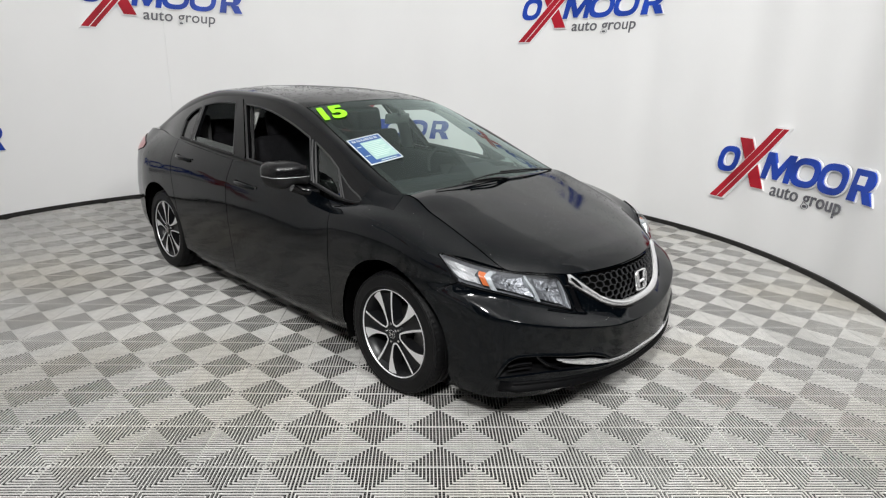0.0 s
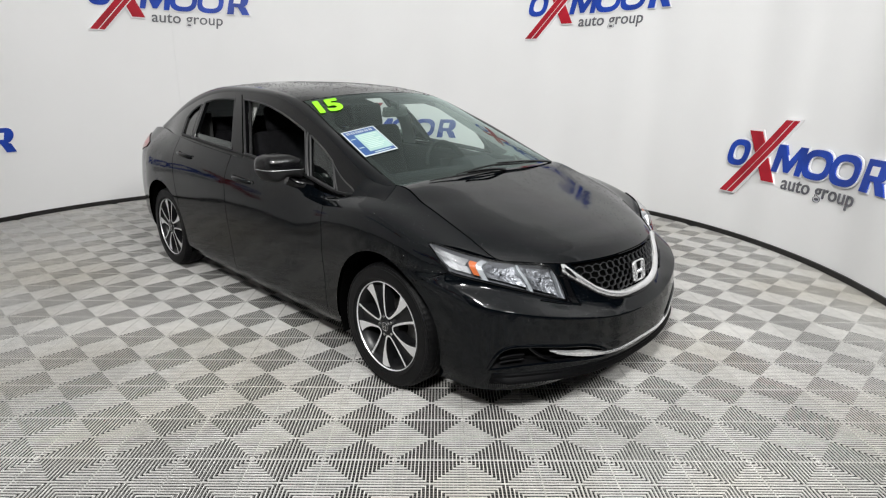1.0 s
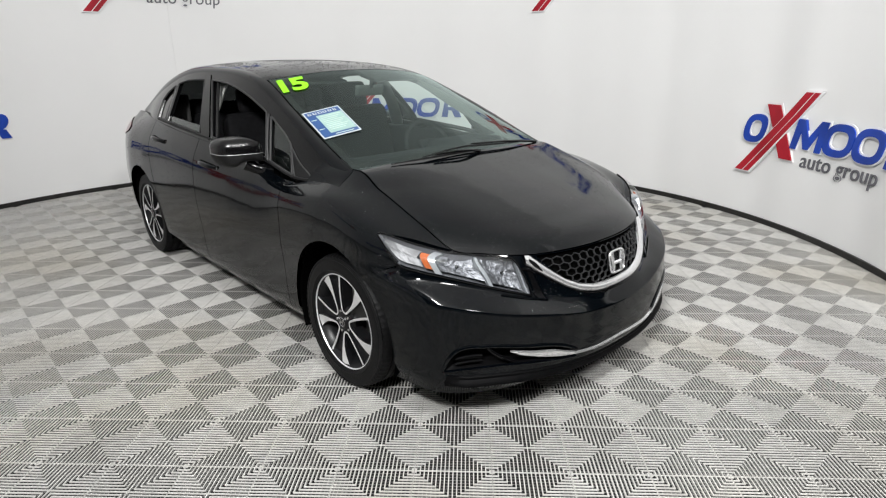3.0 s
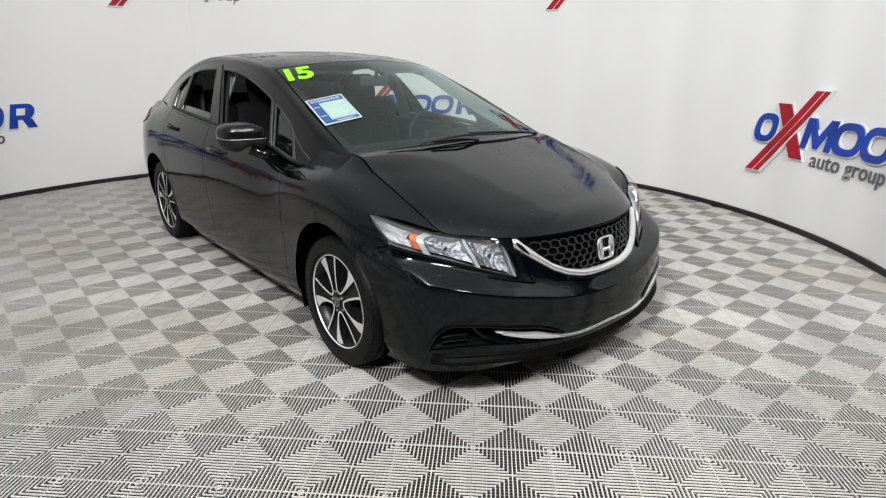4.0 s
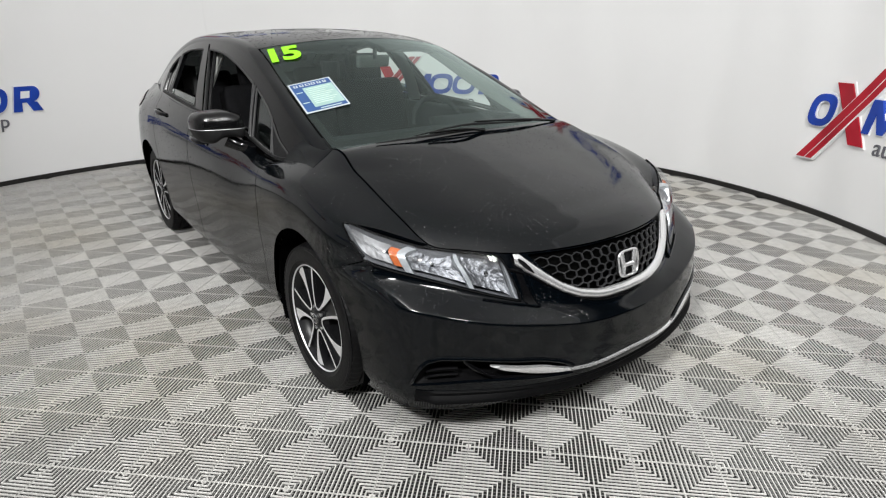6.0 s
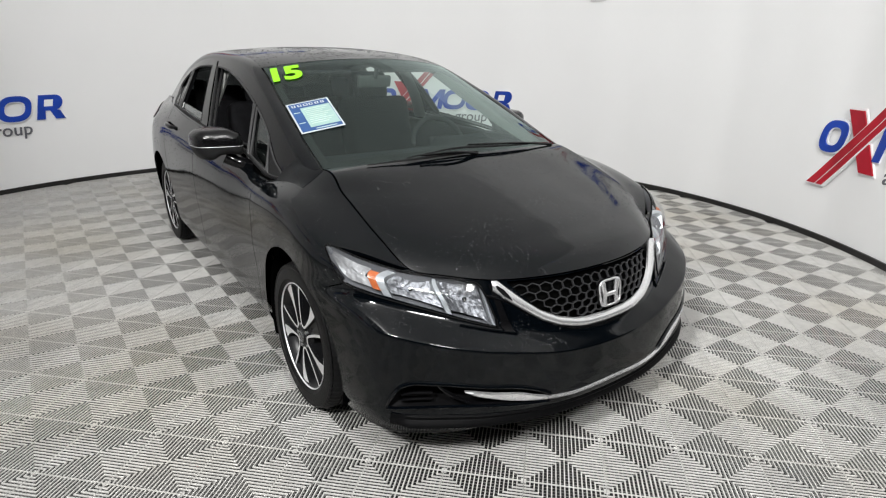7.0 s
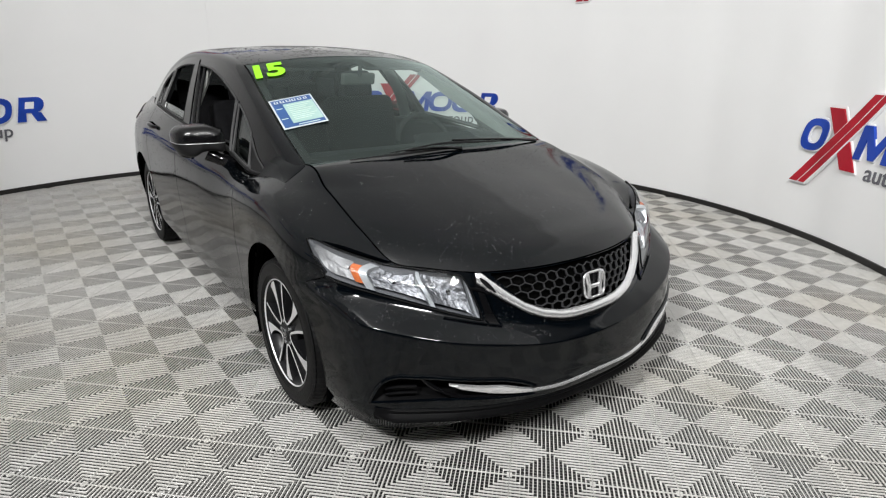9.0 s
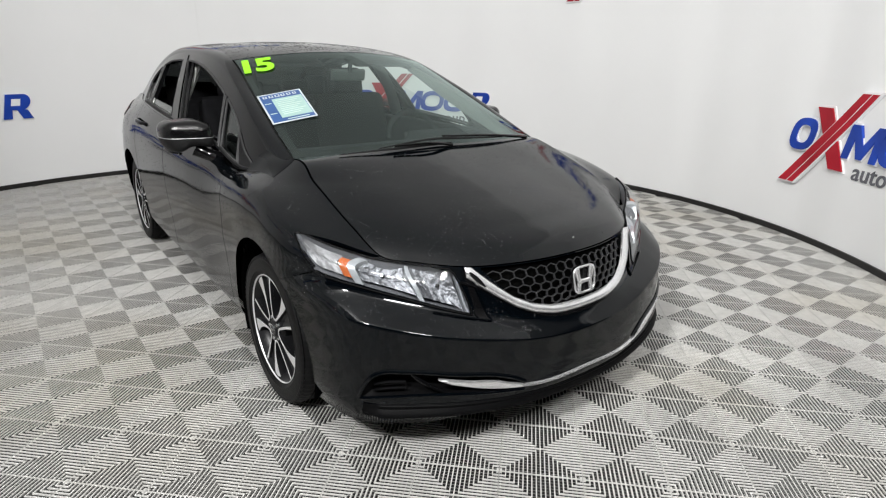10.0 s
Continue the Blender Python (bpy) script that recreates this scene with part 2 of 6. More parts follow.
# ---- mesh tools ----
class Shape:
    """Collects vertices and faces for one mesh."""

    def __init__(self):
        self.v, self.f = [], []

    def grid(self, p, flip=False, wrap=False):
        n, m = p.shape[:2]
        o = len(self.v)
        self.v.extend(map(tuple, p.reshape(-1, 3)))
        for i in range(n - 1 + wrap):
            for j in range(m - 1):
                a, b = o + i * m + j, o + ((i + 1) % n) * m + j
                q = (a, b, b + 1, a + 1)
                self.f.append(q[::-1] if flip else q)
        return o

    def box(self, c, s, turn=None):
        o = len(self.v)
        for x in (-0.5, 0.5):
            for y in (-0.5, 0.5):
                for z in (-0.5, 0.5):
                    q = Vector((x * s[0], y * s[1], z * s[2]))
                    if turn is not None:
                        q = turn @ q
                    self.v.append((c[0] + q.x, c[1] + q.y, c[2] + q.z))
        for q in ((0, 1, 3, 2), (4, 6, 7, 5), (0, 4, 5, 1), (2, 3, 7, 6), (0, 2, 6, 4), (1, 5, 7, 3)):
            self.f.append(tuple(o + k for k in q))

    def tube(self, pts, r, seg=8, closed=False):
        pts = [Vector(p) for p in pts]
        n = len(pts)
        rings = []
        for i, p in enumerate(pts):
            a = pts[(i - 1) % n] if closed or i else p
            b = pts[(i + 1) % n] if closed or i < n - 1 else p
            d = (b - a).normalized()
            side = d.cross(Vector((0, 0, 1)))
            side = side.normalized() if side.length > 1e-4 else Vector((1, 0, 0))
            up = side.cross(d)
            rad = r[i] if isinstance(r, (list, tuple)) else r
            rings.append([p + rad * (math.cos(t) * side + math.sin(t) * up) for t in np.linspace(0, 2 * math.pi, seg, endpoint=False)])
        o = len(self.v)
        for ring in rings:
            self.v.extend(tuple(q) for q in ring)
        for i in range(n - 1 + closed):
            for j in range(seg):
                a, b = o + i * seg, o + ((i + 1) % n) * seg
                self.f.append((a + j, a + (j + 1) % seg, b + (j + 1) % seg, b + j))
        if not closed:
            self.f.append(tuple(o + j for j in range(seg))[::-1])
            self.f.append(tuple(o + (n - 1) * seg + j for j in range(seg)))

    def prism(self, outline, z0, z1, bevel=0.0):
        """An upright slab from a flat outline in x and y, with a narrow bevel on top."""
        o, n = len(self.v), len(outline)
        c = np.mean(outline, axis=0)
        inner = [c + (np.array(q) - c) * (1 - bevel) for q in outline]
        for ring, z in ((outline, z0), (outline, z1 - bevel * 0.1), (inner, z1)):
            self.v.extend((q[0], q[1], z) for q in ring)
        for k in range(2):
            for i in range(n):
                j = (i + 1) % n
                self.f.append((o + k * n + i, o + k * n + j, o + (k + 1) * n + j, o + (k + 1) * n + i))
        self.f.append(tuple(o + 2 * n + i for i in range(n)))
        self.f.append(tuple(o + i for i in range(n))[::-1])

    def mesh(self, name, mat, smooth=35):
        me = bpy.data.meshes.new(name)
        me.from_pydata([tuple(map(float, q)) for q in self.v], [], self.f)
        if mat is not None:
            me.materials.append(mat)
        if smooth:
            me.shade_smooth()
            me.set_sharp_from_angle(angle=radians(smooth))
        me.update()
        return me


def part(name, shape, mat, parent, label="", smooth=35):
    """Links a shape as one mesh object under a thing or a part."""
    ob = new(name, shape.mesh(name, mat, smooth) if isinstance(shape, Shape) else shape)
    ob.parent = parent
    return tagged(ob, label)


def lathe(profile, seg=64, axis="y", wobble=None):
    """Turns a profile of (radius, height) round an axis."""
    a = np.linspace(0, 2 * math.pi, seg, endpoint=False)
    prof = np.array(profile, float)
    p = np.zeros((seg, len(prof), 3))
    for i, t in enumerate(a):
        r = prof[:, 0] if wobble is None else prof[:, 0] + wobble(i, np.arange(len(prof)))
        p[i, :, 0], p[i, :, 2], p[i, :, 1] = r * math.cos(t), r * math.sin(t), prof[:, 1]
    if axis == "z":
        p = p[:, :, [0, 2, 1]]
    s = Shape()
    s.grid(p, wrap=True)
    return s


def soft_box(name, size, bevel, mat, parent, place, label="", segments=3):
    """A box with rounded edges as a part."""
    bm = bmesh.new()
    bmesh.ops.create_cube(bm, size=1.0)
    bmesh.ops.scale(bm, vec=size, verts=bm.verts)
    bmesh.ops.bevel(bm, geom=list(bm.edges), offset=bevel, segments=segments, profile=0.6, affect="EDGES", clamp_overlap=True)
    me = bpy.data.meshes.new(name)
    bm.to_mesh(me)
    bm.free()
    me.materials.append(mat)
    me.shade_smooth()
    me.set_sharp_from_angle(angle=radians(50))
    ob = new(name, me)
    ob.parent = parent
    ob.matrix_basis = place
    return tagged(ob, label)


def spline(knots, vals):
    """A smooth curve through values at growing knots: a function of the knot value, for arrays too."""
    k, v = np.array(knots, float), np.array(vals, float)
    h = np.diff(k)
    s = np.diff(v, axis=0) / h.reshape(-1, *([1] * (v.ndim - 1)))
    t = np.zeros_like(v)
    t[0], t[-1] = s[0], s[-1]
    for i in range(1, len(k) - 1):
        t[i] = (s[i - 1] * h[i] + s[i] * h[i - 1]) / (h[i - 1] + h[i])

    def at(x):
        x = np.asarray(x, float)
        i = np.clip(np.searchsorted(k, x, side="right") - 1, 0, len(k) - 2)
        f = (x - k[i]) / h[i]
        shape = x.shape + (1,) * (v.ndim - 1)
        f, hh = f.reshape(shape), h[i].reshape(shape)
        return ((2 * f**3 - 3 * f**2 + 1) * v[i] + (f**3 - 2 * f**2 + f) * hh * t[i] + (3 * f**2 - 2 * f**3) * v[i + 1] + (f**3 - f**2) * hh * t[i + 1])

    return at


def curve(points):
    """A smooth curve through points, as a function of 0 to 1 along its chord."""
    p = np.array(points, float)
    k = np.r_[0, np.cumsum(np.linalg.norm(np.diff(p, axis=0), axis=1))]
    return spline(k / k[-1], p)


def by_index(points):
    """A smooth curve through points, as a function of their index."""
    p = np.array(points, float)
    k = np.r_[0, np.cumsum(np.linalg.norm(np.diff(p, axis=0), axis=1))]
    f, n = spline(k, p), np.arange(len(p))
    return lambda u: f(np.interp(u, n, k))


# ---- the booth: floor, wall, ceiling, hall ----
def arc_wall(r0, r1, a0, a1, z0, z1, seg, nz=1, ripple=0.0):
    """A curved wall with thickness between two angles."""
    s = Shape()
    a = np.radians(np.linspace(a0, a1, seg + 1))
    for r, flip in ((r0, False), (r1, True)):
        z = np.linspace(z0, z1, nz + 1)
        p = np.zeros((len(a), len(z), 3))
        rr = r + (ripple * np.sin(a * 23.0) + ripple * 0.7 * np.sin(a * 41.0 + 1.0) if r == r0 else 0 * a)
        p[:, :, 0] = CX + (rr * np.cos(a))[:, None]
        p[:, :, 1] = CY + (rr * np.sin(a))[:, None]
        p[:, :, 2] = z
        s.grid(p, flip)
    for z, flip in ((z0, False), (z1, True)):
        p = np.zeros((len(a), 2, 3))
        for k, r in enumerate((r0, r1)):
            p[:, k, 0], p[:, k, 1], p[:, k, 2] = CX + r * np.cos(a), CY + r * np.sin(a), z
        s.grid(p, flip)
    for t in (a[0], a[-1]):
        p = np.array([[[CX + r * math.cos(t), CY + r * math.sin(t), z] for z in (z0, z1)] for r in (r0, r1)])
        s.grid(p)
    return s


OPEN_A, OPEN_B = -18.0, 259.0
tagged(new("wall_round", arc_wall(RADIUS, RADIUS + 0.08, OPEN_A, OPEN_B, 0.0, WALL_TOP, 240, 12, 0.006).mesh("wall_round", WALL)),
       "curved white vinyl wall of the photo booth", "wall", kind="structure")
tagged(new("wall_seam", arc_wall(RADIUS - 0.012, RADIUS - 0.004, 126.1, 126.25, 0.07, WALL_TOP, 2).mesh("wall_seam", WALL)),
       "upright seam between two lengths of the white wall", "wall", kind="structure")
tagged(new("baseboard", arc_wall(RADIUS - 0.022, RADIUS - 0.006, OPEN_A, OPEN_B, 0.0, 0.047, 180).mesh("baseboard", BASE)),
       "black rubber strip along the foot of the white wall", "baseboard", kind="structure")

s = Shape()
s.box((CX, CY - 2, -0.069), (24, 24, 0.1))
floor = tagged(new("floor", s.mesh("floor", CONCRETE, 0)), "grey concrete under light grey ribbed plastic floor tiles", "floor", kind="structure")
s = Shape()
s.box((CX, CY - 2, ROOM_TOP + 0.05), (24, 24, 0.1))
tagged(new("ceiling", s.mesh("ceiling", CEILING, 0)), "dark grey ceiling above the booth", "ceiling", kind="structure")
for name, c, size in (("wall_north", (CX, CY + 9.9, ROOM_TOP / 2), (24, 0.2, ROOM_TOP)), ("wall_south", (CX, CY - 13.9, ROOM_TOP / 2), (24, 0.2, ROOM_TOP)),
                      ("wall_east", (CX + 11.9, CY - 2, ROOM_TOP / 2), (0.2, 23.5, ROOM_TOP)), ("wall_west", (CX - 11.9, CY - 2, ROOM_TOP / 2), (0.2, 23.5, ROOM_TOP))):
    s = Shape()
    s.box(c, size)
    tagged(new(name, s.mesh(name, HALL, 0)), "plain grey wall of the hall round the booth", "wall", kind="structure")


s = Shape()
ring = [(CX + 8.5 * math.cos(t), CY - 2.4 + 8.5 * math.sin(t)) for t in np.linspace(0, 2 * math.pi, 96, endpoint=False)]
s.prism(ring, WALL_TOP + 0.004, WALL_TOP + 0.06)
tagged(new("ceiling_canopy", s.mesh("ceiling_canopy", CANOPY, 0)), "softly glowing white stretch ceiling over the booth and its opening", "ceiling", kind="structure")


# ---- flood lamps over the booth's opening ----
def flood_lamp(x, y, z, r, target, watts):
    lamp = new("flood_lamp")
    lamp.matrix_basis = pose(x, y, z)
    tilt = look((0, 0, 0), Vector(target) - Vector((x, y, z)))
    ob = part("housing", lathe([(0.0, 0.12), (0.10, 0.12), (0.13, 0.08), (r + 0.01, 0.03), (r + 0.02, 0.0), (r + 0.005, -0.005), (r, 0.012), (0.0, 0.014)], 40, "z"), LAMP_HOUSING, lamp)
    ob.matrix_basis = tilt
    ob = part("diffuser", lathe([(0.0, 0.006), (r - 0.04, 0.006), (r - 0.002, 0.009)], 40, "z"), LAMP_GLOW, lamp, "glowing white lamp disc")
    ob.matrix_basis = tilt
    s = Shape()
    s.tube([(0, 0, 0.08), (0, 0, WALL_TOP - z)], 0.014)
    part("rod", s, LAMP_HOUSING, lamp)
    tagged(lamp, "round white flood lamp hanging from the ceiling on a rod", "lamp", "flood lamps over the opening")
    light = bpy.data.lights.new("lamp_light", "AREA")
    light.shape, light.size, light.energy, light.color = "DISK", 2 * r, watts, (1.0, 1.0, 0.985)
    ob = new("lamp_light", light)
    ob.matrix_basis = Matrix.Translation((x, y, z)) @ tilt @ pose(0, 0, -0.02)


for x, y, z, r, watts, target in LAMPS:
    flood_lamp(x, y, z, r, target, watts)


# ---- signs on the wall: plain shapes in the firm's colours ----
def ring_outline(w, h, slant, k, n=28):
    """A rounded ring's outline, slanted, shrunk by k on each side."""
    out = []
    for i in range(n):
        t = 2 * math.pi * i / n
        c, q = math.cos(t), math.sin(t)
        x = math.copysign(abs(c) ** 0.75, c) * (w / 2 - k)
        y = math.copysign(abs(q) ** 0.75, q) * (h / 2 - k)
        out.append((x + slant * y, y))
    return out


def sign_mesh(outlines, depth, holes=()):
    """A flat sign piece bent onto the wall: outlines in metres along the wall and up."""
    s = Shape()
    for out in outlines:
        n = len(out)
        o = len(s.v)
        for d in (0.0, depth):
            s.v.extend((q[0], d, q[1]) for q in out)
        for i in range(n):
            j = (i + 1) % n
            s.f.append((o + i, o + j, o + n + j, o + n + i))
        s.f.append(tuple(o + n + i for i in range(n)))
    for outer, inner in holes:
        n = len(outer)
        o = len(s.v)
        for ring, d in ((outer, 0.0), (outer, depth), (inner, depth), (inner, 0.0)):
            s.v.extend((q[0], d, q[1]) for q in ring)
        for k in range(3):
            for i in range(n):
                j = (i + 1) % n
                s.f.append((o + k * n + i, o + k * n + j, o + (k + 1) * n + j, o + (k + 1) * n + i))
    return s


def bend(s, a_left, z0):
    """Lays the flat piece on the round wall; x runs clockwise from the angle a_left."""
    out = Shape()
    for x, d, z in s.v:
        t = radians(a_left + 0.25) - 1.035 * x / RADIUS
        r = RADIUS - 0.008 - d
        out.v.append((CX + r * math.cos(t), CY + r * math.sin(t), z0 + z))
    out.f = s.f
    return out


def slab(x0, x1, z0, z1, slant=0.0, n=6):
    """A slanted bar cut into short lengths along the wall."""
    lower = [(x, z0) for x in np.linspace(x0, x1, n)]
    upper = [(x + slant * (z1 - z0), z1) for x in np.linspace(x1, x0, n)]
    return lower + upper


WORDS = {}


def word_mesh(word):
    """Vertices and faces of a word in raised letters."""
    if word not in WORDS:
        text = bpy.data.curves.new("word", "FONT")
        text.body, text.size, text.extrude, text.offset, text.space_character, text.shear = word, 0.176, 0.004, 0.0008, 1.03, 0.10
        ob = bpy.data.objects.new("word", text)
        me = bpy.data.meshes.new_from_object(ob)
        WORDS[word] = ([tuple(q.co) for q in me.vertices], [tuple(q.vertices) for q in me.polygons])
        bpy.data.objects.remove(ob)
        bpy.data.meshes.remove(me)
        bpy.data.curves.remove(text)
    return WORDS[word]


def wall_sign(a_left, z0):
    """One repeat of the sign: blue rings and blocks, a red cross and a row of grey bars."""
    sign = new("wall_sign")
    sl = 0.22

    def piece(name, shape, mat, label=""):
        part(name, bend(shape, a_left, z0), mat, sign, label, 30)

    for cx, cz, w, h in ((0.165, 0.39, 0.235, 0.255), (1.06, 0.39, 0.30, 0.255), (1.365, 0.39, 0.30, 0.255)):
        def ring(k):
            return [(q[0] + cx, q[1] + cz) for q in ring_outline(w, h, sl, k)]
        piece("ring_backing", sign_mesh([], 0.012, holes=[(ring(-0.012), ring(0.067))]), SIGN_EDGE, "white edge of a sign ring")
        piece("blue_ring", sign_mesh([], 0.022, holes=[(ring(0.0), ring(0.055))]), SIGN_BLUE, "blue sign ring")
    # the notched block
    def block(e):
        z0_, z1_ = 0.265 - e, 0.515 + e
        x0, x1 = 0.565 - e, 0.885 + e
        hh = z1_ - z0_
        up = lambda x, f: (x + sl * hh * f, z0_ + hh * f)
        return [up(x0, 0), up(x0 + 0.058 + e, 0), up(x0 + 0.066 + e, 0.62), up((x0 + x1) / 2 - 0.022, 0.04), up((x0 + x1) / 2 + 0.026, 0.04), up(x1 - 0.066 - e, 0.62),
                up(x1 - 0.058 - e, 0), up(x1, 0), up(x1, 1), up(x1 - 0.075, 1), up((x0 + x1) / 2, 0.42), up(x0 + 0.075, 1), up(x0, 1)]
    piece("block_backing", sign_mesh([block(0.010)], 0.012), SIGN_EDGE, "white edge of a sign block")
    piece("blue_block", sign_mesh([block(0.0)], 0.022), SIGN_BLUE, "blue sign block")
    # the block with a rounded corner and a notch
    def last(e):
        pts = []
        z0_, hh = 0.265 - e, 0.25 + 2 * e
        up = lambda x, f: (x + sl * hh * f, z0_ + hh * f)
        pts += [up(1.545 - e, 0), up(1.625 + e, 0), up(1.618 + e, 0.36), up(1.662, 0.36), up(1.725 - e, 0), up(1.815 + e, 0), up(1.755 + e, 0.36)]
        for t in np.linspace(-70, 90, 9):
            pts.append(up(1.70 + (0.075 + e) * math.cos(radians(t)), 0.68 + 0.32 * math.sin(radians(t))))
        pts += [up(1.545 - e, 1)]
        return pts
    piece("end_block_backing", sign_mesh([last(0.010)], 0.012), SIGN_EDGE, "white edge of a sign block")
    piece("blue_end_block", sign_mesh([last(0.0)], 0.022), SIGN_BLUE, "blue sign block with a round corner")
    s = sign_mesh([slab(1.630, 1.712, 0.398, 0.468, sl, 3)], 0.0235)
    piece("pale_slot", s, SIGN_EDGE, "pale slot in the blue sign block")
    # the red cross
    def stroke(xa, xb, za, zb, w):
        n = 8
        low = [(xa + (xb - xa) * f, za + (zb - za) * f) for f in np.linspace(0, 1, n)]
        return [(x, z) for x, z in low] + [(x + w, z) for x, z in low[::-1]]
    piece("cross_backing", sign_mesh([stroke(0.255, 0.465, 0.625, 0.15, 0.155)], 0.014), SIGN_EDGE, "white edge of the red cross")
    piece("red_short_bar", sign_mesh([stroke(0.265, 0.475, 0.61, 0.165, 0.135)], 0.026), SIGN_RED, "red bar of the cross")
    piece("bar_backing", sign_mesh([stroke(0.0, 0.655, -0.012, 0.742, 0.17)], 0.028), SIGN_EDGE, "white edge of the long red bar")
    piece("red_long_bar", sign_mesh([stroke(0.012, 0.66, 0.0, 0.73, 0.078)], 0.034), SIGN_RED, "long red bar of the cross")
    piece("red_long_bar", sign_mesh([stroke(0.103, 0.75, 0.0, 0.73, 0.058)], 0.034), SIGN_RED, "long red bar of the cross")
    # the row of small grey letters
    for word, x0 in (("auto", 0.680), ("group", 1.062)):
        flat = word_mesh(word)
        s = Shape()
        s.v = [(x0 + q[0], q[2], 0.125 + q[1]) for q in flat[0]]
        s.f = flat[1]
        piece("grey_word", s, SIGN_GREY, "small dark grey letters")
    return tagged(sign, "blue, red and grey sign shapes with white edges on the wall", "sign", "signs on the round wall")


PERIOD = 78.4
for k in range(0, 4):
    wall_sign(21.6 + PERIOD * k, 0.452)
for k in range(0, 3):
    wall_sign(60.6 + PERIOD * k, 2.012)


# ---- the car: x ahead, y to its left, z up, from the ground under the middle of the wheelbase ----
CAR_PLACE = pose(-0.7438, 2.2219, 0, 0, 0, -45.08)
AXLE_F, AXLE_R, TYRE_R, ARCH_R = 1.398, -1.365, 0.318, 0.385
car = new("car")
car.matrix_basis = CAR_PLACE
tagged(car, "wet black four-door saloon car with lowered windows on ribbed tiles", "car")

# Six lengthwise curves of one flank, from the nose's middle to the tail's: under-edge, lip, bumper, flank, shoulder, top edge.
SILL = ((2.20, 2.195, 2.175, 2.115, 1.975, 1.72, 1.335, 1.0, 0.78, 0.25, -0.35, -0.95, -1.335, -1.72, -1.98, -2.16, -2.2),
        (0, 0.22, 0.41, 0.625, 0.782, 0.832, 0.82, 0.81, 0.81, 0.81, 0.81, 0.81, 0.81, 0.79, 0.68, 0.4, 0),
        (0.165, 0.168, 0.172, 0.178, 0.175, 0.178, 0.185, 0.185, 0.18, 0.18, 0.18, 0.19, 0.2, 0.21, 0.23, 0.24, 0.24))
LIP = ((2.30, 2.29, 2.25, 2.165, 2.018, 1.72, 1.335, 1.0, 0.78, 0.25, -0.35, -0.95, -1.335, -1.72, -2.05, -2.24, -2.27),
       (0, 0.22, 0.405, 0.612, 0.796, 0.862, 0.876, 0.860, 0.85, 0.845, 0.845, 0.848, 0.85, 0.83, 0.74, 0.42, 0),
       (0.25, 0.255, 0.265, 0.28, 0.285, 0.29, 0.29, 0.27, 0.26, 0.255, 0.255, 0.27, 0.3, 0.31, 0.32, 0.33, 0.33))
BUMPER = ((2.305, 2.288, 2.250, 2.160, 2.000, 1.715, 1.335, 1.0, 0.78, 0.25, -0.35, -0.95, -1.335, -1.72, -2.06, -2.25, -2.28),
          (0, 0.22, 0.405, 0.62, 0.800, 0.884, 0.892, 0.872, 0.862, 0.86, 0.86, 0.865, 0.868, 0.85, 0.755, 0.42, 0),
          (0.445, 0.455, 0.488, 0.530, 0.570, 0.575, 0.505, 0.47, 0.45, 0.44, 0.445, 0.46, 0.48, 0.49, 0.5, 0.5, 0.5))
FLANK = ((2.255, 2.24, 2.165, 2.055, 1.91, 1.71, 1.335, 1.0, 0.78, 0.25, -0.35, -0.95, -1.335, -1.72, -2.04, -2.22, -2.25),
         (0, 0.22, 0.41, 0.610, 0.787, 0.884, 0.897, 0.880, 0.873, 0.872, 0.873, 0.873, 0.875, 0.852, 0.755, 0.42, 0),
         (0.505, 0.51, 0.538, 0.588, 0.645, 0.670, 0.675, 0.655, 0.645, 0.64, 0.65, 0.67, 0.69, 0.70, 0.70, 0.70, 0.70))
SHOULDER = ((2.235, 2.21, 2.13, 2.025, 1.89, 1.70, 1.34, 1.02, 0.82, 0.25, -0.35, -0.95, -1.335, -1.72, -2.03, -2.24, -2.27),
            (0, 0.22, 0.41, 0.597, 0.775, 0.860, 0.868, 0.855, 0.850, 0.856, 0.860, 0.855, 0.845, 0.81, 0.72, 0.40, 0),
            (0.62, 0.62, 0.632, 0.670, 0.734, 0.800, 0.876, 0.866, 0.846, 0.84, 0.86, 0.885, 0.90, 0.92, 0.93, 0.93, 0.94))
TOP = ((2.19, 2.167, 2.10, 1.985, 1.905, 1.765, 1.49, 1.255, 1.06, 0.40, -0.35, -0.95, -1.335, -1.66, -2.0, -2.2, -2.23),
       (0, 0.22, 0.41, 0.56, 0.635, 0.672, 0.678, 0.667, 0.775, 0.792, 0.795, 0.775, 0.735, 0.67, 0.62, 0.38, 0),
       (0.70, 0.70, 0.702, 0.716, 0.730, 0.810, 0.917, 0.977, 0.908, 0.972, 1.01, 1.045, 1.068, 1.082, 1.072, 1.055, 1.055))
NET = np.array([SILL, LIP, BUMPER, FLANK, SHOULDER, TOP], float).transpose(2, 0, 1)
NET[:, :, 1] *= 1.027
NET = np.concatenate([NET[1:2] * (1, -1, 1), NET, NET[-2:-1] * (1, -1, 1)])
KNOT = np.r_[0, np.cumsum(np.linalg.norm(np.diff(NET, axis=0), axis=2).mean(axis=1))]
ALONG = spline(KNOT, NET)
N_ST = len(NET) - 2


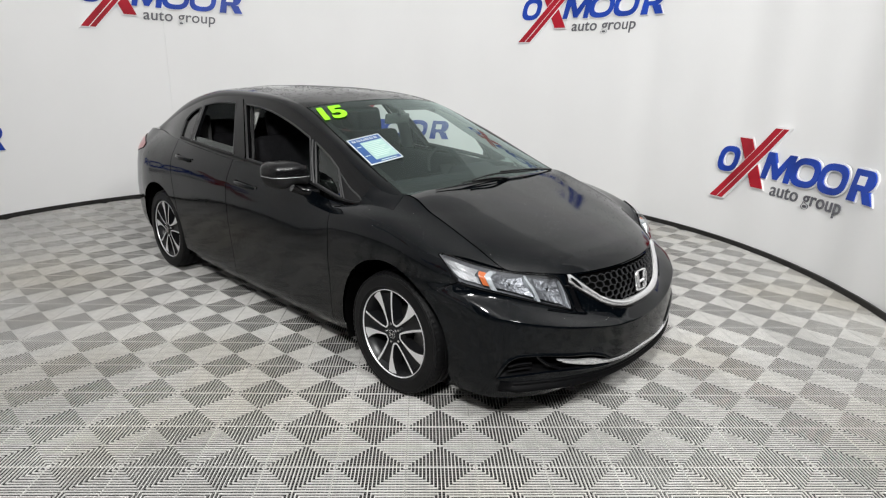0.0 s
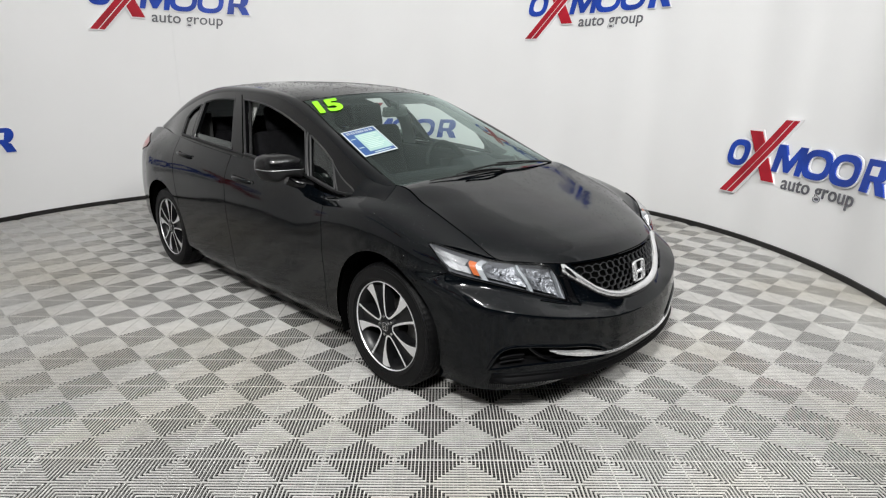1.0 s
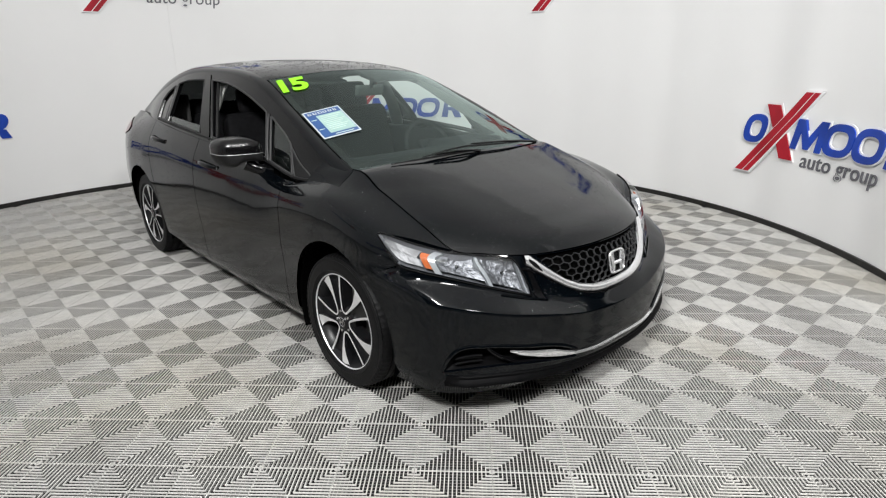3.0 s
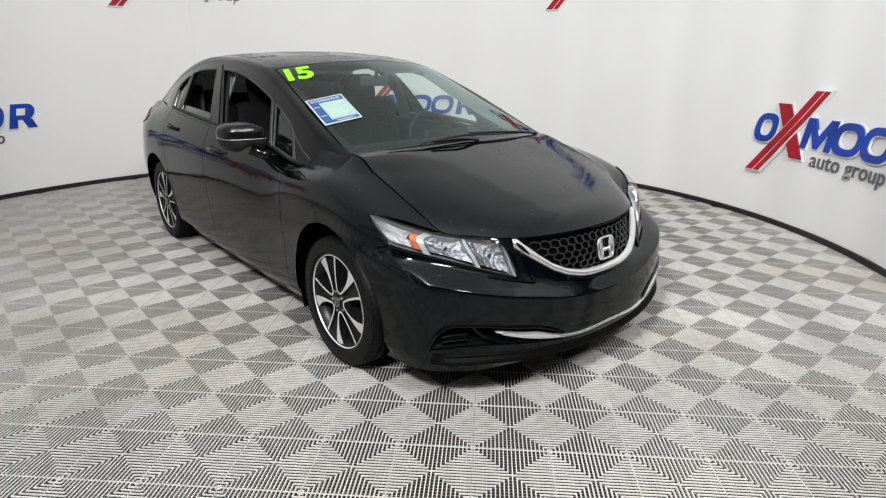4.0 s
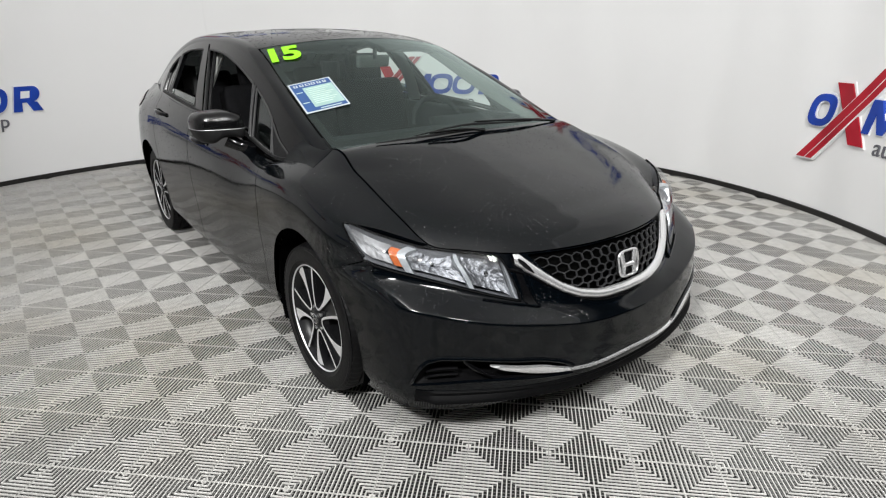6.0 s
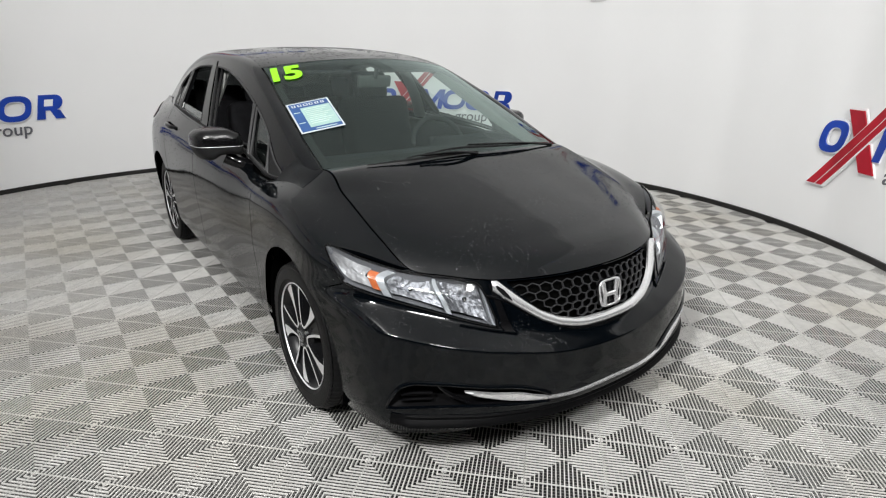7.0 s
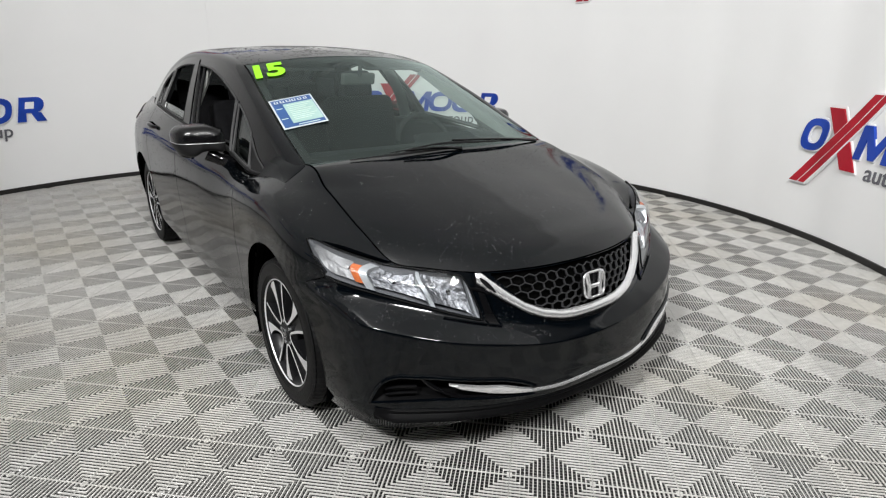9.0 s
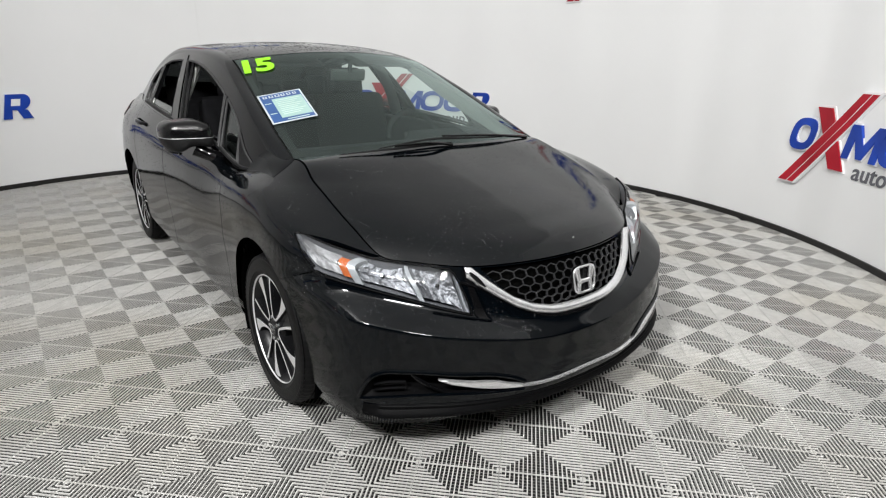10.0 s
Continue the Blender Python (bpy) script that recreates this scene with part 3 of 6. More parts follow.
def skin(u, v, lift=0.0):
    """The flank's surface at station u (0 to 16) and height v (0 to 5), for the car's right side with y counted outwards."""
    u, v = np.broadcast_arrays(np.asarray(u, float), np.asarray(v, float))

    def at(u, v):
        cols = ALONG(np.interp(u.ravel() + 1, np.arange(len(KNOT)), KNOT))
        vv = v.ravel()
        i = np.clip(vv.astype(int), 0, 4)
        f = (vv - i)[:, None]
        r = np.arange(len(cols))
        p0, p1 = cols[r, i], cols[r, i + 1]
        a = cols[r, np.maximum(i - 1, 0)]
        b = cols[r, np.minimum(i + 2, 5)]
        t0 = np.where((i > 0)[:, None], (p1 - a) / 2, p1 - p0)
        t1 = np.where((i < 4)[:, None], (b - p0) / 2, p1 - p0)
        # a crease along the bumper at height 2, fading out towards the wheel
        sharp = np.clip((4.35 - u.ravel()) / 0.5, 0, 1)[:, None]
        chord = p1 - p0
        k = sharp * (i == 2)[:, None]
        t0, t1 = t0 + (chord - t0) * k, t1 + (chord - t1) * 0.6 * k
        k = sharp * (i == 1)[:, None]
        t1 = t1 + (chord - t1) * 0.8 * k
        out = (2 * f**3 - 3 * f**2 + 1) * p0 + (f**3 - 2 * f**2 + f) * t0 + (3 * f**2 - 2 * f**3) * p1 + (f**3 - f**2) * t1
        return out.reshape(u.shape + (3,))

    p = at(u, v)
    if np.any(np.asarray(lift) != 0):
        e = 0.02
        du = at(np.clip(u + e, 0, N_ST - 1), v) - at(np.clip(u - e, 0, N_ST - 1), v)
        dv = at(u, np.clip(v + e, 0, 5)) - at(u, np.clip(v - e, 0, 5))
        n = np.cross(du, dv)
        n /= np.maximum(np.linalg.norm(n, axis=-1, keepdims=True), 1e-9)
        n *= np.sign(np.sum(n * (p - np.array([0, 0, 0.45])), axis=-1, keepdims=True))
        p = p + n * np.asarray(lift)[..., None] if np.ndim(lift) else p + n * lift
    return p


def side(p, sgn):
    """Puts outward-counted y onto the right (-1) or the left (+1) of the car."""
    return p * np.array([1, sgn, 1])


def station_at(x, v, lo=0.0, hi=16.0):
    """The station at which the flank at height v lies at that x."""
    us = np.linspace(lo, hi, 3000)
    xs = skin(us, np.full_like(us, v))[:, 0]
    k = np.argmin(np.abs(xs - x))
    return us[k]


def rimmed(shape, p, sgn, depth=0.014):
    """A panel: a surface whose edges turn inwards."""
    p = side(p, sgn)
    n, m = p.shape[:2]
    q = p.copy()
    c = np.gradient(p, axis=0), np.gradient(p, axis=1)
    nor = np.cross(c[0], c[1])
    nor /= np.maximum(np.linalg.norm(nor, axis=2, keepdims=True), 1e-9)
    mid = p.mean(axis=(0, 1))
    inward = -nor * np.sign(np.sum(nor * (mid - np.array([mid[0] * 0.5, 0, 0.5])), axis=2, keepdims=True).mean())
    shape.grid(p)
    edge = [(i, 0) for i in range(n)] + [(n - 1, j) for j in range(1, m)] + [(i, m - 1) for i in range(n - 2, -1, -1)] + [(0, j) for j in range(m - 2, 0, -1)]
    strip = np.array([[p[i, j], p[i, j] + inward[i, j] * depth] for i, j in edge])
    shape.grid(strip, wrap=True)


def cut_arch(shape, cx, cz=0.32, r=ARCH_R):
    """Cuts the round wheel opening out of a panel."""
    v = np.array(shape.v)
    d = np.hypot(v[:, 0] - cx, v[:, 2] - cz)
    inside = d < r
    shape.f = [f for f in shape.f if not all(inside[k] for k in f)]
    k = np.where(inside & (d > 1e-6))[0]
    f = (r / d[k])
    v[k, 0] = cx + (v[k, 0] - cx) * f
    v[k, 2] = cz + (v[k, 2] - cz) * f
    shape.v = [tuple(q) for q in v]


GAP = 0.006


def flank_panel(x_a, x_b, v0, v1, n, m):
    """A grid of the flank from x_a (front) back to x_b, each a function of height."""
    vs = np.linspace(v0, v1, m)
    p = np.zeros((n, m, 3))
    for j, v in enumerate(vs):
        ua, ub = station_at(x_a(v) - GAP / 2, v, 4.0, 15.5), station_at(x_b(v) + GAP / 2, v, 4.0, 15.5)
        p[:, j] = skin(np.linspace(ua, ub, n), np.full(n, v))
    return p


# openings of the nose in station and height: headlight, grille, side pocket
HL_LOW = spline((2.10, 2.4, 3.1, 3.7, 4.1, 4.45, 4.72, 5.0), (3.06, 3.12, 3.26, 3.29, 3.29, 3.37, 3.80, 4.05))
HL_TOP = spline((2.10, 2.2, 2.3, 2.5, 3.1, 3.6, 4.0, 4.5, 5.0), (3.20, 3.95, 4.68, 4.85, 4.89, 4.88, 4.68, 4.32, 4.12))
GR_LOW = spline((0, 0.5, 1.0, 1.5, 1.85), (3.05, 3.12, 3.35, 3.95, 4.95))
PK_LOW = spline((1.4, 2.0, 3.0, 3.8, 4.03), (1.06, 1.08, 1.10, 1.03, 0.98))
PK_TOP = spline((1.4, 1.6, 2.0, 2.6, 3.35, 3.65, 3.8, 3.93, 4.03), (1.31, 1.40, 1.49, 1.52, 1.53, 1.50, 1.43, 1.28, 1.06))


def in_opening(u, v):
    if 2.14 < u < 4.8 and HL_LOW(u) + 0.08 < v < HL_TOP(u) - 0.06:
        return True
    if u < 1.8 and GR_LOW(u) + 0.03 < v < 4.95:
        return True
    return 1.45 < u < 4.01 and PK_LOW(u) + 0.05 < v < PK_TOP(u) - 0.05


def near_opening(u, v):
    """Like in_opening, somewhat wider."""
    if 1.9 < u < 5.1 and HL_LOW(min(max(u, 2.12), 5.0)) - 0.3 < v < HL_TOP(min(max(u, 2.3), 5.0)) + 0.3:
        return True
    if u < 2.1 and GR_LOW(min(u, 1.85)) - 0.3 < v:
        return True
    return 1.3 < u < 4.2 and PK_LOW(min(max(u, 1.4), 4.03)) - 0.2 < v < PK_TOP(min(max(u, 1.4), 4.03)) + 0.2


# seam between bumper and wing, from the headlight's lower edge to the wheel opening
SEAM_U, SEAM_V = (4.40, 4.47, 4.81, 5.0, 5.11, 5.26), (3.36, 3.28, 3.0, 2.77, 2.56, 2.28)

# front bumper with its openings, both sides in one piece
s = Shape()
NU, NV = 190, 150
for sgn in (-1, 1):
    us, vs = np.linspace(0, 5.26, NU), np.linspace(0, 5, NV)
    uu, vv = np.meshgrid(us, vs, indexing="ij")
    for i, u in enumerate(us):
        edges = []
        if 1.42 < u < 4.02:
            edges += [float(PK_LOW(u)) + 0.05, float(PK_TOP(u)) - 0.05]
        if 2.12 < u < 4.85:
            edges += [float(HL_LOW(u)) + 0.08, float(HL_TOP(u)) - 0.06]
        if u > 4.4:
            edges = [float(np.interp(u, SEAM_U, SEAM_V))]
        if u < 1.85:
            edges += [float(GR_LOW(u)) + 0.03]
        for e in edges:
            vv[i, np.argmin(np.abs(vs - e))] = e
    p = side(skin(uu, vv), sgn)
    o = len(s.v)
    s.v.extend(map(tuple, p.reshape(-1, 3)))
    for i in range(NU - 1):
        for j in range(NV - 1):
            u, v = (us[i] + us[i + 1]) / 2, (vs[j] + vs[j + 1]) / 2
            if in_opening(u, v) or (u > 4.0 and v > 3.62 + 0.33 * (u - 4.0)) or (u > 4.4 and v > np.interp(u, SEAM_U, SEAM_V)):
                continue
            a = o + i * NV + j
            s.f.append((a, a + NV, a + NV + 1, a + 1))
cut_arch(s, AXLE_F)
front_bumper = part("front_bumper", s, PAINT, car, "glossy black painted front bumper with water drops", 60)

for sgn in (-1, 1):
    # fender: flank before the door, up to the bonnet's edge
    s = Shape()
    vs, n = np.linspace(0.25, 4.985, 90), 90
    p = np.zeros((n, 90, 3))
    for j, v in enumerate(vs):
        u0 = np.interp(v, [0, 2.30, 2.58, 2.79, 3.02, 3.30, 3.42, 3.8, 4.05, 4.5, 5], [5.26, 5.26, 5.12, 5.01, 4.82, 4.48, 4.45, 4.72, 5.02, 4.62, 4.05])
        u1 = station_at(0.905 + GAP / 2, v, 5.0, 10.0) if v < 4.2 else np.interp(v, [4.2, 5], [station_at(0.905 + GAP / 2, 4.2, 5.0, 10.0), 7.7])
        p[:, j] = skin(np.linspace(u0, u1, n), np.full(n, v))
    rimmed(s, p, sgn)
    cut_arch(s, AXLE_F)
    part("fender", s, PAINT, car, "black painted front wing above the wheel", 60)

    # doors
    s = Shape()
    rimmed(s, flank_panel(lambda v: 0.905 + 0.05 * max(v - 4, 0), lambda v: -0.20 - 0.03 * v / 5, 0.55, 4.985, 110, 60), sgn)
    front_door = part("front_door", s, PAINT, car, "black painted front door with its window lowered", 60)
    s = Shape()
    rimmed(s, flank_panel(lambda v: -0.20 - 0.03 * v / 5, lambda v: -1.03 - 0.11 * max(v - 2.6, 0) / 2.4, 0.55, 4.985, 90, 60), sgn)
    cut_arch(s, AXLE_R)
    rear_door = part("rear_door", s, PAINT, car, "black painted rear door", 60)
    # rear quarter and rear bumper side
    s = Shape()
    rimmed(s, flank_panel(lambda v: -1.03 - 0.11 * max(v - 2.6, 0) / 2.4, lambda v: -1.93, 0.25, 4.985, 90, 60), sgn)
    cut_arch(s, AXLE_R)
    part("rear_quarter_panel", s, PAINT, car, "black painted rear wing", 60)
    # sill under the doors
    s = Shape()
    rimmed(s, flank_panel(lambda v: 0.96, lambda v: -0.97, 0.0, 0.53, 60, 10), sgn)
    part("sill", s, GLOSS, car, "black sill under the doors", 60)

    # handles
    for door, x, z in ((front_door, 0.0, 0.875), (rear_door, -0.90, 0.945)):
        vs = np.linspace(3.0, 5.0, 60)
        y = float(min((skin(np.array(station_at(x, v)), np.array(v)) for v in vs), key=lambda q: abs(q[2] - z))[1])
        f = curve([(x + 0.105, y - 0.008, z - 0.006), (x + 0.085, y + 0.014, z - 0.003), (x + 0.03, y + 0.026, z + 0.002), (x - 0.04, y + 0.026, z + 0.006), (x - 0.085, y + 0.016, z + 0.008), (x - 0.11, y - 0.008, z + 0.008)])
        s = Shape()
        s.tube([tuple(side(f(t), sgn)) for t in np.linspace(0, 1, 22)], [0.009 + 0.007 * math.sin(math.pi * t) for t in np.linspace(0, 1, 22)], 10)
        part("handle", s, PAINT, door, "black painted pull handle", 60)
        s = Shape()
        s.tube([(x + 0.135, sgn * (y - 0.003), z - 0.004), (x + 0.135, sgn * (y + 0.004), z - 0.004)], 0.012, 16)
        part("lock", s, GLOSS, door)

# inner shell behind the gaps, near-black for the shade in them
s = Shape()
for sgn in (-1, 1):
    uu, vv = np.meshgrid(np.linspace(0, 16, 120), np.linspace(0, 5, 30), indexing="ij")
    keep = side(skin(uu, vv, -0.035), sgn)
    o = len(s.v)
    s.v.extend(map(tuple, keep.reshape(-1, 3)))
    for i in range(119):
        for j in range(29):
            c = keep[i:i + 2, j:j + 2].mean(axis=(0, 1))
            if near_opening(uu[i, j], vv[i, j]):
                continue
            if min(math.hypot(c[0] - AXLE_F, c[2] - 0.315), math.hypot(c[0] - AXLE_R, c[2] - 0.315)) > 0.40:
                a = o + i * 30 + j
                s.f.append((a, a + 30, a + 31, a + 1))
s.box((-0.15, 0, 0.155), (3.7, 1.42, 0.03))
s.box((1.86, 0, 0.158), (0.34, 1.05, 0.03))
s.box((2.06, 0, 0.16), (0.12, 0.7, 0.03))
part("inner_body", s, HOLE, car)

# wheel housings
for x in (AXLE_F, AXLE_R):
    for sgn in (-1, 1):
        s = Shape()
        t = np.radians(np.linspace(-22, 202, 40) if x > 0 else np.linspace(-20, 184, 40))
        p = np.zeros((40, 4, 3))
        for k, (y, r) in enumerate(((0.872 if x > 0 else 0.845, ARCH_R + 0.004), (0.82, ARCH_R - 0.004), (0.58, ARCH_R - 0.004), (0.57, 0.03))):
            p[:, k, 0], p[:, k, 1], p[:, k, 2] = x + r * np.cos(t), sgn * y, 0.315 + r * np.sin(t)
        s.grid(p)
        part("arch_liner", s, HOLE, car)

# bonnet
EDGE = lambda t: skin(np.interp(t, [0, 0.22, 0.62, 1], [4, 5, 6, 7]), np.full(np.shape(t), 5.0))
BACK = curve([(1.335, 0.000, 0.992), (1.325, 0.258, 0.990), (1.30, 0.494, 0.986), (1.255, 0.687, 0.977)])
MID = curve([(2.19, 0, 0.70), (2.13, 0, 0.745), (2.0, 0, 0.796), (1.8, 0, 0.858), (1.55, 0, 0.930), (1.335, 0, 0.992)])


def bonnet(a, t, lift=0.0):
    """The bonnet's surface: a from the middle (0) to its edge (1), t from the front to the back."""
    a, t = np.broadcast_arrays(np.asarray(a, float), np.asarray(t, float))
    shp = a.shape
    a, t = a.ravel(), t.ravel()
    w = (a**2)[:, None]
    tt, aa = t[:, None], a[:, None]
    front = skin(4 * a, np.full_like(a, 5.0))
    f0, f1 = skin(0 * a, 5.0 + 0 * a), skin(4.0 + 0 * a, 5.0 + 0 * a)
    c = (1 - w) * MID(t) + w * EDGE(t) + (1 - tt) * front + tt * BACK(a)
    c -= (1 - w) * ((1 - tt) * f0 + tt * BACK(0 * a)) + w * ((1 - tt) * f1 + tt * BACK(0 * a + 1))
    c[:, 1] = ((1 - tt) * front + tt * BACK(a))[:, 1] + aa[:, 0] * (EDGE(t) - ((1 - tt) * f1 + tt * BACK(0 * a + 1)))[:, 1]
    c[:, 2] += lift + 0.0025 * np.exp(-((a - 0.62) / 0.16) ** 2) * np.sin(math.pi * t) ** 0.7
    return c.reshape(shp + (3,))


s = Shape()
aa, tt = np.meshgrid(np.linspace(-0.994, 0.994, 80), np.linspace(0.004, 1, 60), indexing="ij")
p = bonnet(np.abs(aa), tt, 0.002) * np.stack([np.ones_like(aa), np.where(aa < 0, -1, 1), np.ones_like(aa)], -1)
rimmed(s, p, 1, 0.02)
part("bonnet", s, PAINT, car, "black painted bonnet beaded with water drops", 60)

# ---- upper body ----
BELT = by_index([(1.17, 0.765, 0.931), (1.06, 0.798, 0.910), (0.6, 0.813, 0.958), (0.0, 0.819, 0.992), (-0.4, 0.819, 1.013), (-0.9, 0.801, 1.043), (-1.27, 0.764, 1.06), (-1.66, 0.680, 1.056)])
RAIL = by_index([(1.2, 0.742, 0.949), (0.98, 0.726, 1.055), (0.56, 0.675, 1.235), (0.12, 0.637, 1.362), (-0.4, 0.623, 1.396), (-0.88, 0.625, 1.368), (-1.25, 0.645, 1.275), (-1.74, 0.675, 1.085)])
CREST = by_index([(1.255, 0.687, 0.979), (1.02, 0.667, 1.068), (0.66, 0.63, 1.215), (0.294, 0.589, 1.357), (-0.4, 0.561, 1.432), (-0.88, 0.568, 1.418), (-1.26, 0.58, 1.345), (-1.88, 0.615, 1.088)])
ROOF_MID = curve([(0.41, 0, 1.408), (0.2, 0, 1.440), (-0.1, 0, 1.462), (-0.45, 0, 1.468), (-0.85, 0, 1.460), (-1.24, 0, 1.410)])


def glasshouse(a, b, lift=0.0):
    """The side of the upper body: a along it (0 to 7), b from the belt to the roof rail."""
    a, b = np.broadcast_arrays(np.asarray(a, float), np.asarray(b, float))
    shp = a.shape
    a, b = a.ravel(), b.ravel()[:, None]
    lo, hi = BELT(a), RAIL(a)
    p = lo + (hi - lo) * b
    p[:, 1] += 0.05 * (b[:, 0] * (1 - b[:, 0])) * np.clip((hi - lo)[:, 2] / 0.35, 0, 1) + lift
    return p.reshape(shp + (3,))


for sgn in (-1, 1):
    # pillar and roof rail between the door frames and the glass
    s = Shape()
    aa, bb = np.meshgrid(np.linspace(0, 7, 120), np.linspace(0, 1, 9), indexing="ij")
    lo, hi = RAIL(aa.ravel()).reshape(120, 9, 3), CREST(aa.ravel()).reshape(120, 9, 3)
    p = lo + (hi - lo) * bb[..., None]
    bulge = 0.05 * bb * (1 - bb)
    p[..., 1] += bulge * 0.7
    p[..., 2] += bulge * 0.6
    s.grid(side(p, sgn))
    part("roof_rail", s, PAINT, car, "black painted pillar and roof rail", 60)

    # painted foot of the pillar, between the bonnet's corner and the wing
    s = Shape()
    rows = []
    for f in np.linspace(0, 1, 14):
        inner = (1 - f) * CREST(np.array(0.40 * f)) + f * RAIL(np.array(0.45 * f)) + np.array([0.002, 0.003, 0.003])
        outer = skin(np.array(6.35 + 0.75 * f), np.array(4.52 - 0.14 * f), 0.001)
        ease = min(f / 0.6, 1.0)
        ease = ease * ease * (3 - 2 * ease)
        row = []
        for g in np.linspace(0, 1, 12):
            lying = skin(np.array(6.93 - 0.58 * g), np.array(4.98 - 0.46 * g), 0.001)
            row.append(lying + (inner + (outer - inner) * g + np.array([0.0, 0.006, 0.008]) * math.sin(math.pi * g) - lying) * ease)
        rows.append(row)
    s.grid(side(np.array(rows), sgn))
    part("pillar_foot", s, PAINT, car, "black painted foot of the front pillar", 60)

    # door frames: the glasshouse skin with the window openings left out
    openings = [("quarter_glass", 1.30, 1.80), ("front_window", 1.90, 3.15), ("rear_window", 3.60, 4.93), ("rear_quarter_glass", 5.04, 5.58)]

    def b_low(q):
        return 0.085 + 0.0 * q

    def b_top(q):
        return float(np.interp(q, [0, 1.2, 1.30, 1.45, 1.8, 2.2, 2.8, 3.15, 3.7, 4.5, 4.93, 5.2, 5.42, 5.58], [0.3, 0.55, 0.66, 0.73, 0.79, 0.83, 0.87, 0.88, 0.88, 0.87, 0.84, 0.79, 0.70, 0.54]))

    def leaned(q, b, lift=0.0):
        """The glasshouse along lines that lean with the pillars: q is where a line meets the belt."""
        q, b = np.broadcast_arrays(np.asarray(q, float), np.asarray(b, float))
        slope = np.interp(q, [0, 0.9, 1.3, 1.85, 3.15, 3.68, 4.84, 5.3, 7], [0, 0.10, 0.17, 0.26, 0.70, 0.46, 0.14, 0.16, 0])
        return glasshouse(q + slope * np.clip((b - 0.085) / 0.8, 0, 1.15), b, lift)

    s = Shape()
    na = 220
    avals = np.linspace(0, 7, na)
    knots = sorted(set(avals) | {a for _, a0, a1 in openings for a in (a0, a1)})
    for a, c in zip(knots[:-1], knots[1:]):
        mid = (a + c) / 2
        hole = any(a0 <= mid <= a1 for _, a0, a1 in openings)
        spans = ((0.0, b_low), (b_top, 1.0)) if hole else ((0.0, 1.0),)
        for lo_, hi_ in spans:
            p = np.array([[leaned(q, (lo_(q) if callable(lo_) else lo_) + ((hi_(q) if callable(hi_) else hi_) - (lo_(q) if callable(lo_) else lo_)) * f) for f in np.linspace(0, 1, 7)] for q in (a, c)])
            s.grid(side(p, sgn))
    for _, a0, a1 in openings:
        loop = [(q, b_low(q)) for q in np.linspace(a0, a1, 30)] + [(q, b_top(q)) for q in np.linspace(a1, a0, 30)]
        ring = np.array([[leaned(q, b), leaned(q, b) - np.array([0, 0.030, 0])] for q, b in loop])
        s.grid(side(ring, sgn), wrap=True)
    part("window_frame", s, GLOSS, car, "black door frames and pillars round the windows", 40)

    # fixed panes, and the rear pane wound most of the way down
    for kind, a0, a1 in openings:
        if kind == "front_window":
            continue
        s = Shape()
        aa, ff = np.meshgrid(np.linspace(a0, a1, 20), np.linspace(0, 1, 8), indexing="ij")
        hi_f = 0.12 if kind == "rear_window" else 1.0
        bb = np.array([[b_low(q) + (b_top(q) - b_low(q)) * g * hi_f for g in ff[0]] for q in aa[:, 0]])
        p = leaned(aa, bb, -0.012)
        s.grid(side(p, sgn))
        s.grid(side(p - np.array([0, 0.004, 0]), sgn), True)
        part(kind, s, DARK_GLASS if kind == "rear_quarter_glass" else SIDE_GLASS, car, "dark tinted side pane" if "rear" in kind else "small fixed side pane, wet with drops")
        # rubber round the opening
        s = Shape()
        loop = [(q, b_low(q)) for q in np.linspace(a0, a1, 24)] + [(q, b_top(q)) for q in np.linspace(a1, a0, 24)]
        s.tube([tuple(side(leaned(q, b, 0.001), sgn)) for q, b in loop], 0.0055, 6, True)
        part("pane_seal", s, SEAL, car, "grey rubber seal round a side pane")
    s = Shape()
    loop = [(q, b_low(q)) for q in np.linspace(1.90, 3.15, 30)] + [(q, b_top(q)) for q in np.linspace(3.15, 1.90, 40)]
    s.tube([tuple(side(leaned(q, b, 0.001), sgn)) for q, b in loop], 0.006, 6, True)
    part("window_channel", s, SEAL, car, "grey rubber channel round the lowered front window")
    # run of the lowered pane on the rear edge
    s = Shape()
    s.tube([tuple(side(leaned(3.07, b, -0.020), sgn)) for b in np.linspace(0.06, 0.86, 14)], 0.010, 6)
    part("glass_run", s, PLASTIC, car)
    # seal along the foot of the windows
    s = Shape()
    s.tube([tuple(side(glasshouse(np.array(a), np.array(0.055), 0.004), sgn)) for a in np.linspace(0.95, 5.5, 60)], 0.007, 6)
    part("window_seal", s, PLASTIC, car)
    # bar between the front window and the small pane
    s = Shape()
    s.tube([tuple(side(leaned(1.85, b, 0.002), sgn)) for b in np.linspace(0.06, 0.80, 14)], 0.007, 6)
    part("window_divider", s, SEAL, car)
    # dull triangle before the small pane, with its edge
    s = Shape()
    tri = [(0.80, 0.07), (1.24, 0.07), (1.25, 0.35), (1.27, 0.62), (1.10, 0.42)]
    for lift, flip in ((0.004, False), (-0.004, True)):
        o = len(s.v)
        s.v.extend(tuple(side(leaned(q, b, lift), sgn)) for q, b in tri)
        s.f.append(tuple(o + k for k in range(5)))
    s.f += [(k, (k + 1) % 5, 5 + (k + 1) % 5, 5 + k) for k in range(5)]
    part("corner_trim", s, PLASTIC, car, "dull black triangular trim at the mirror's foot", 0)
    s = Shape()
    edge = [(0.80, 0.07), (1.24, 0.07), (1.27, 0.64), (1.10, 0.43)]
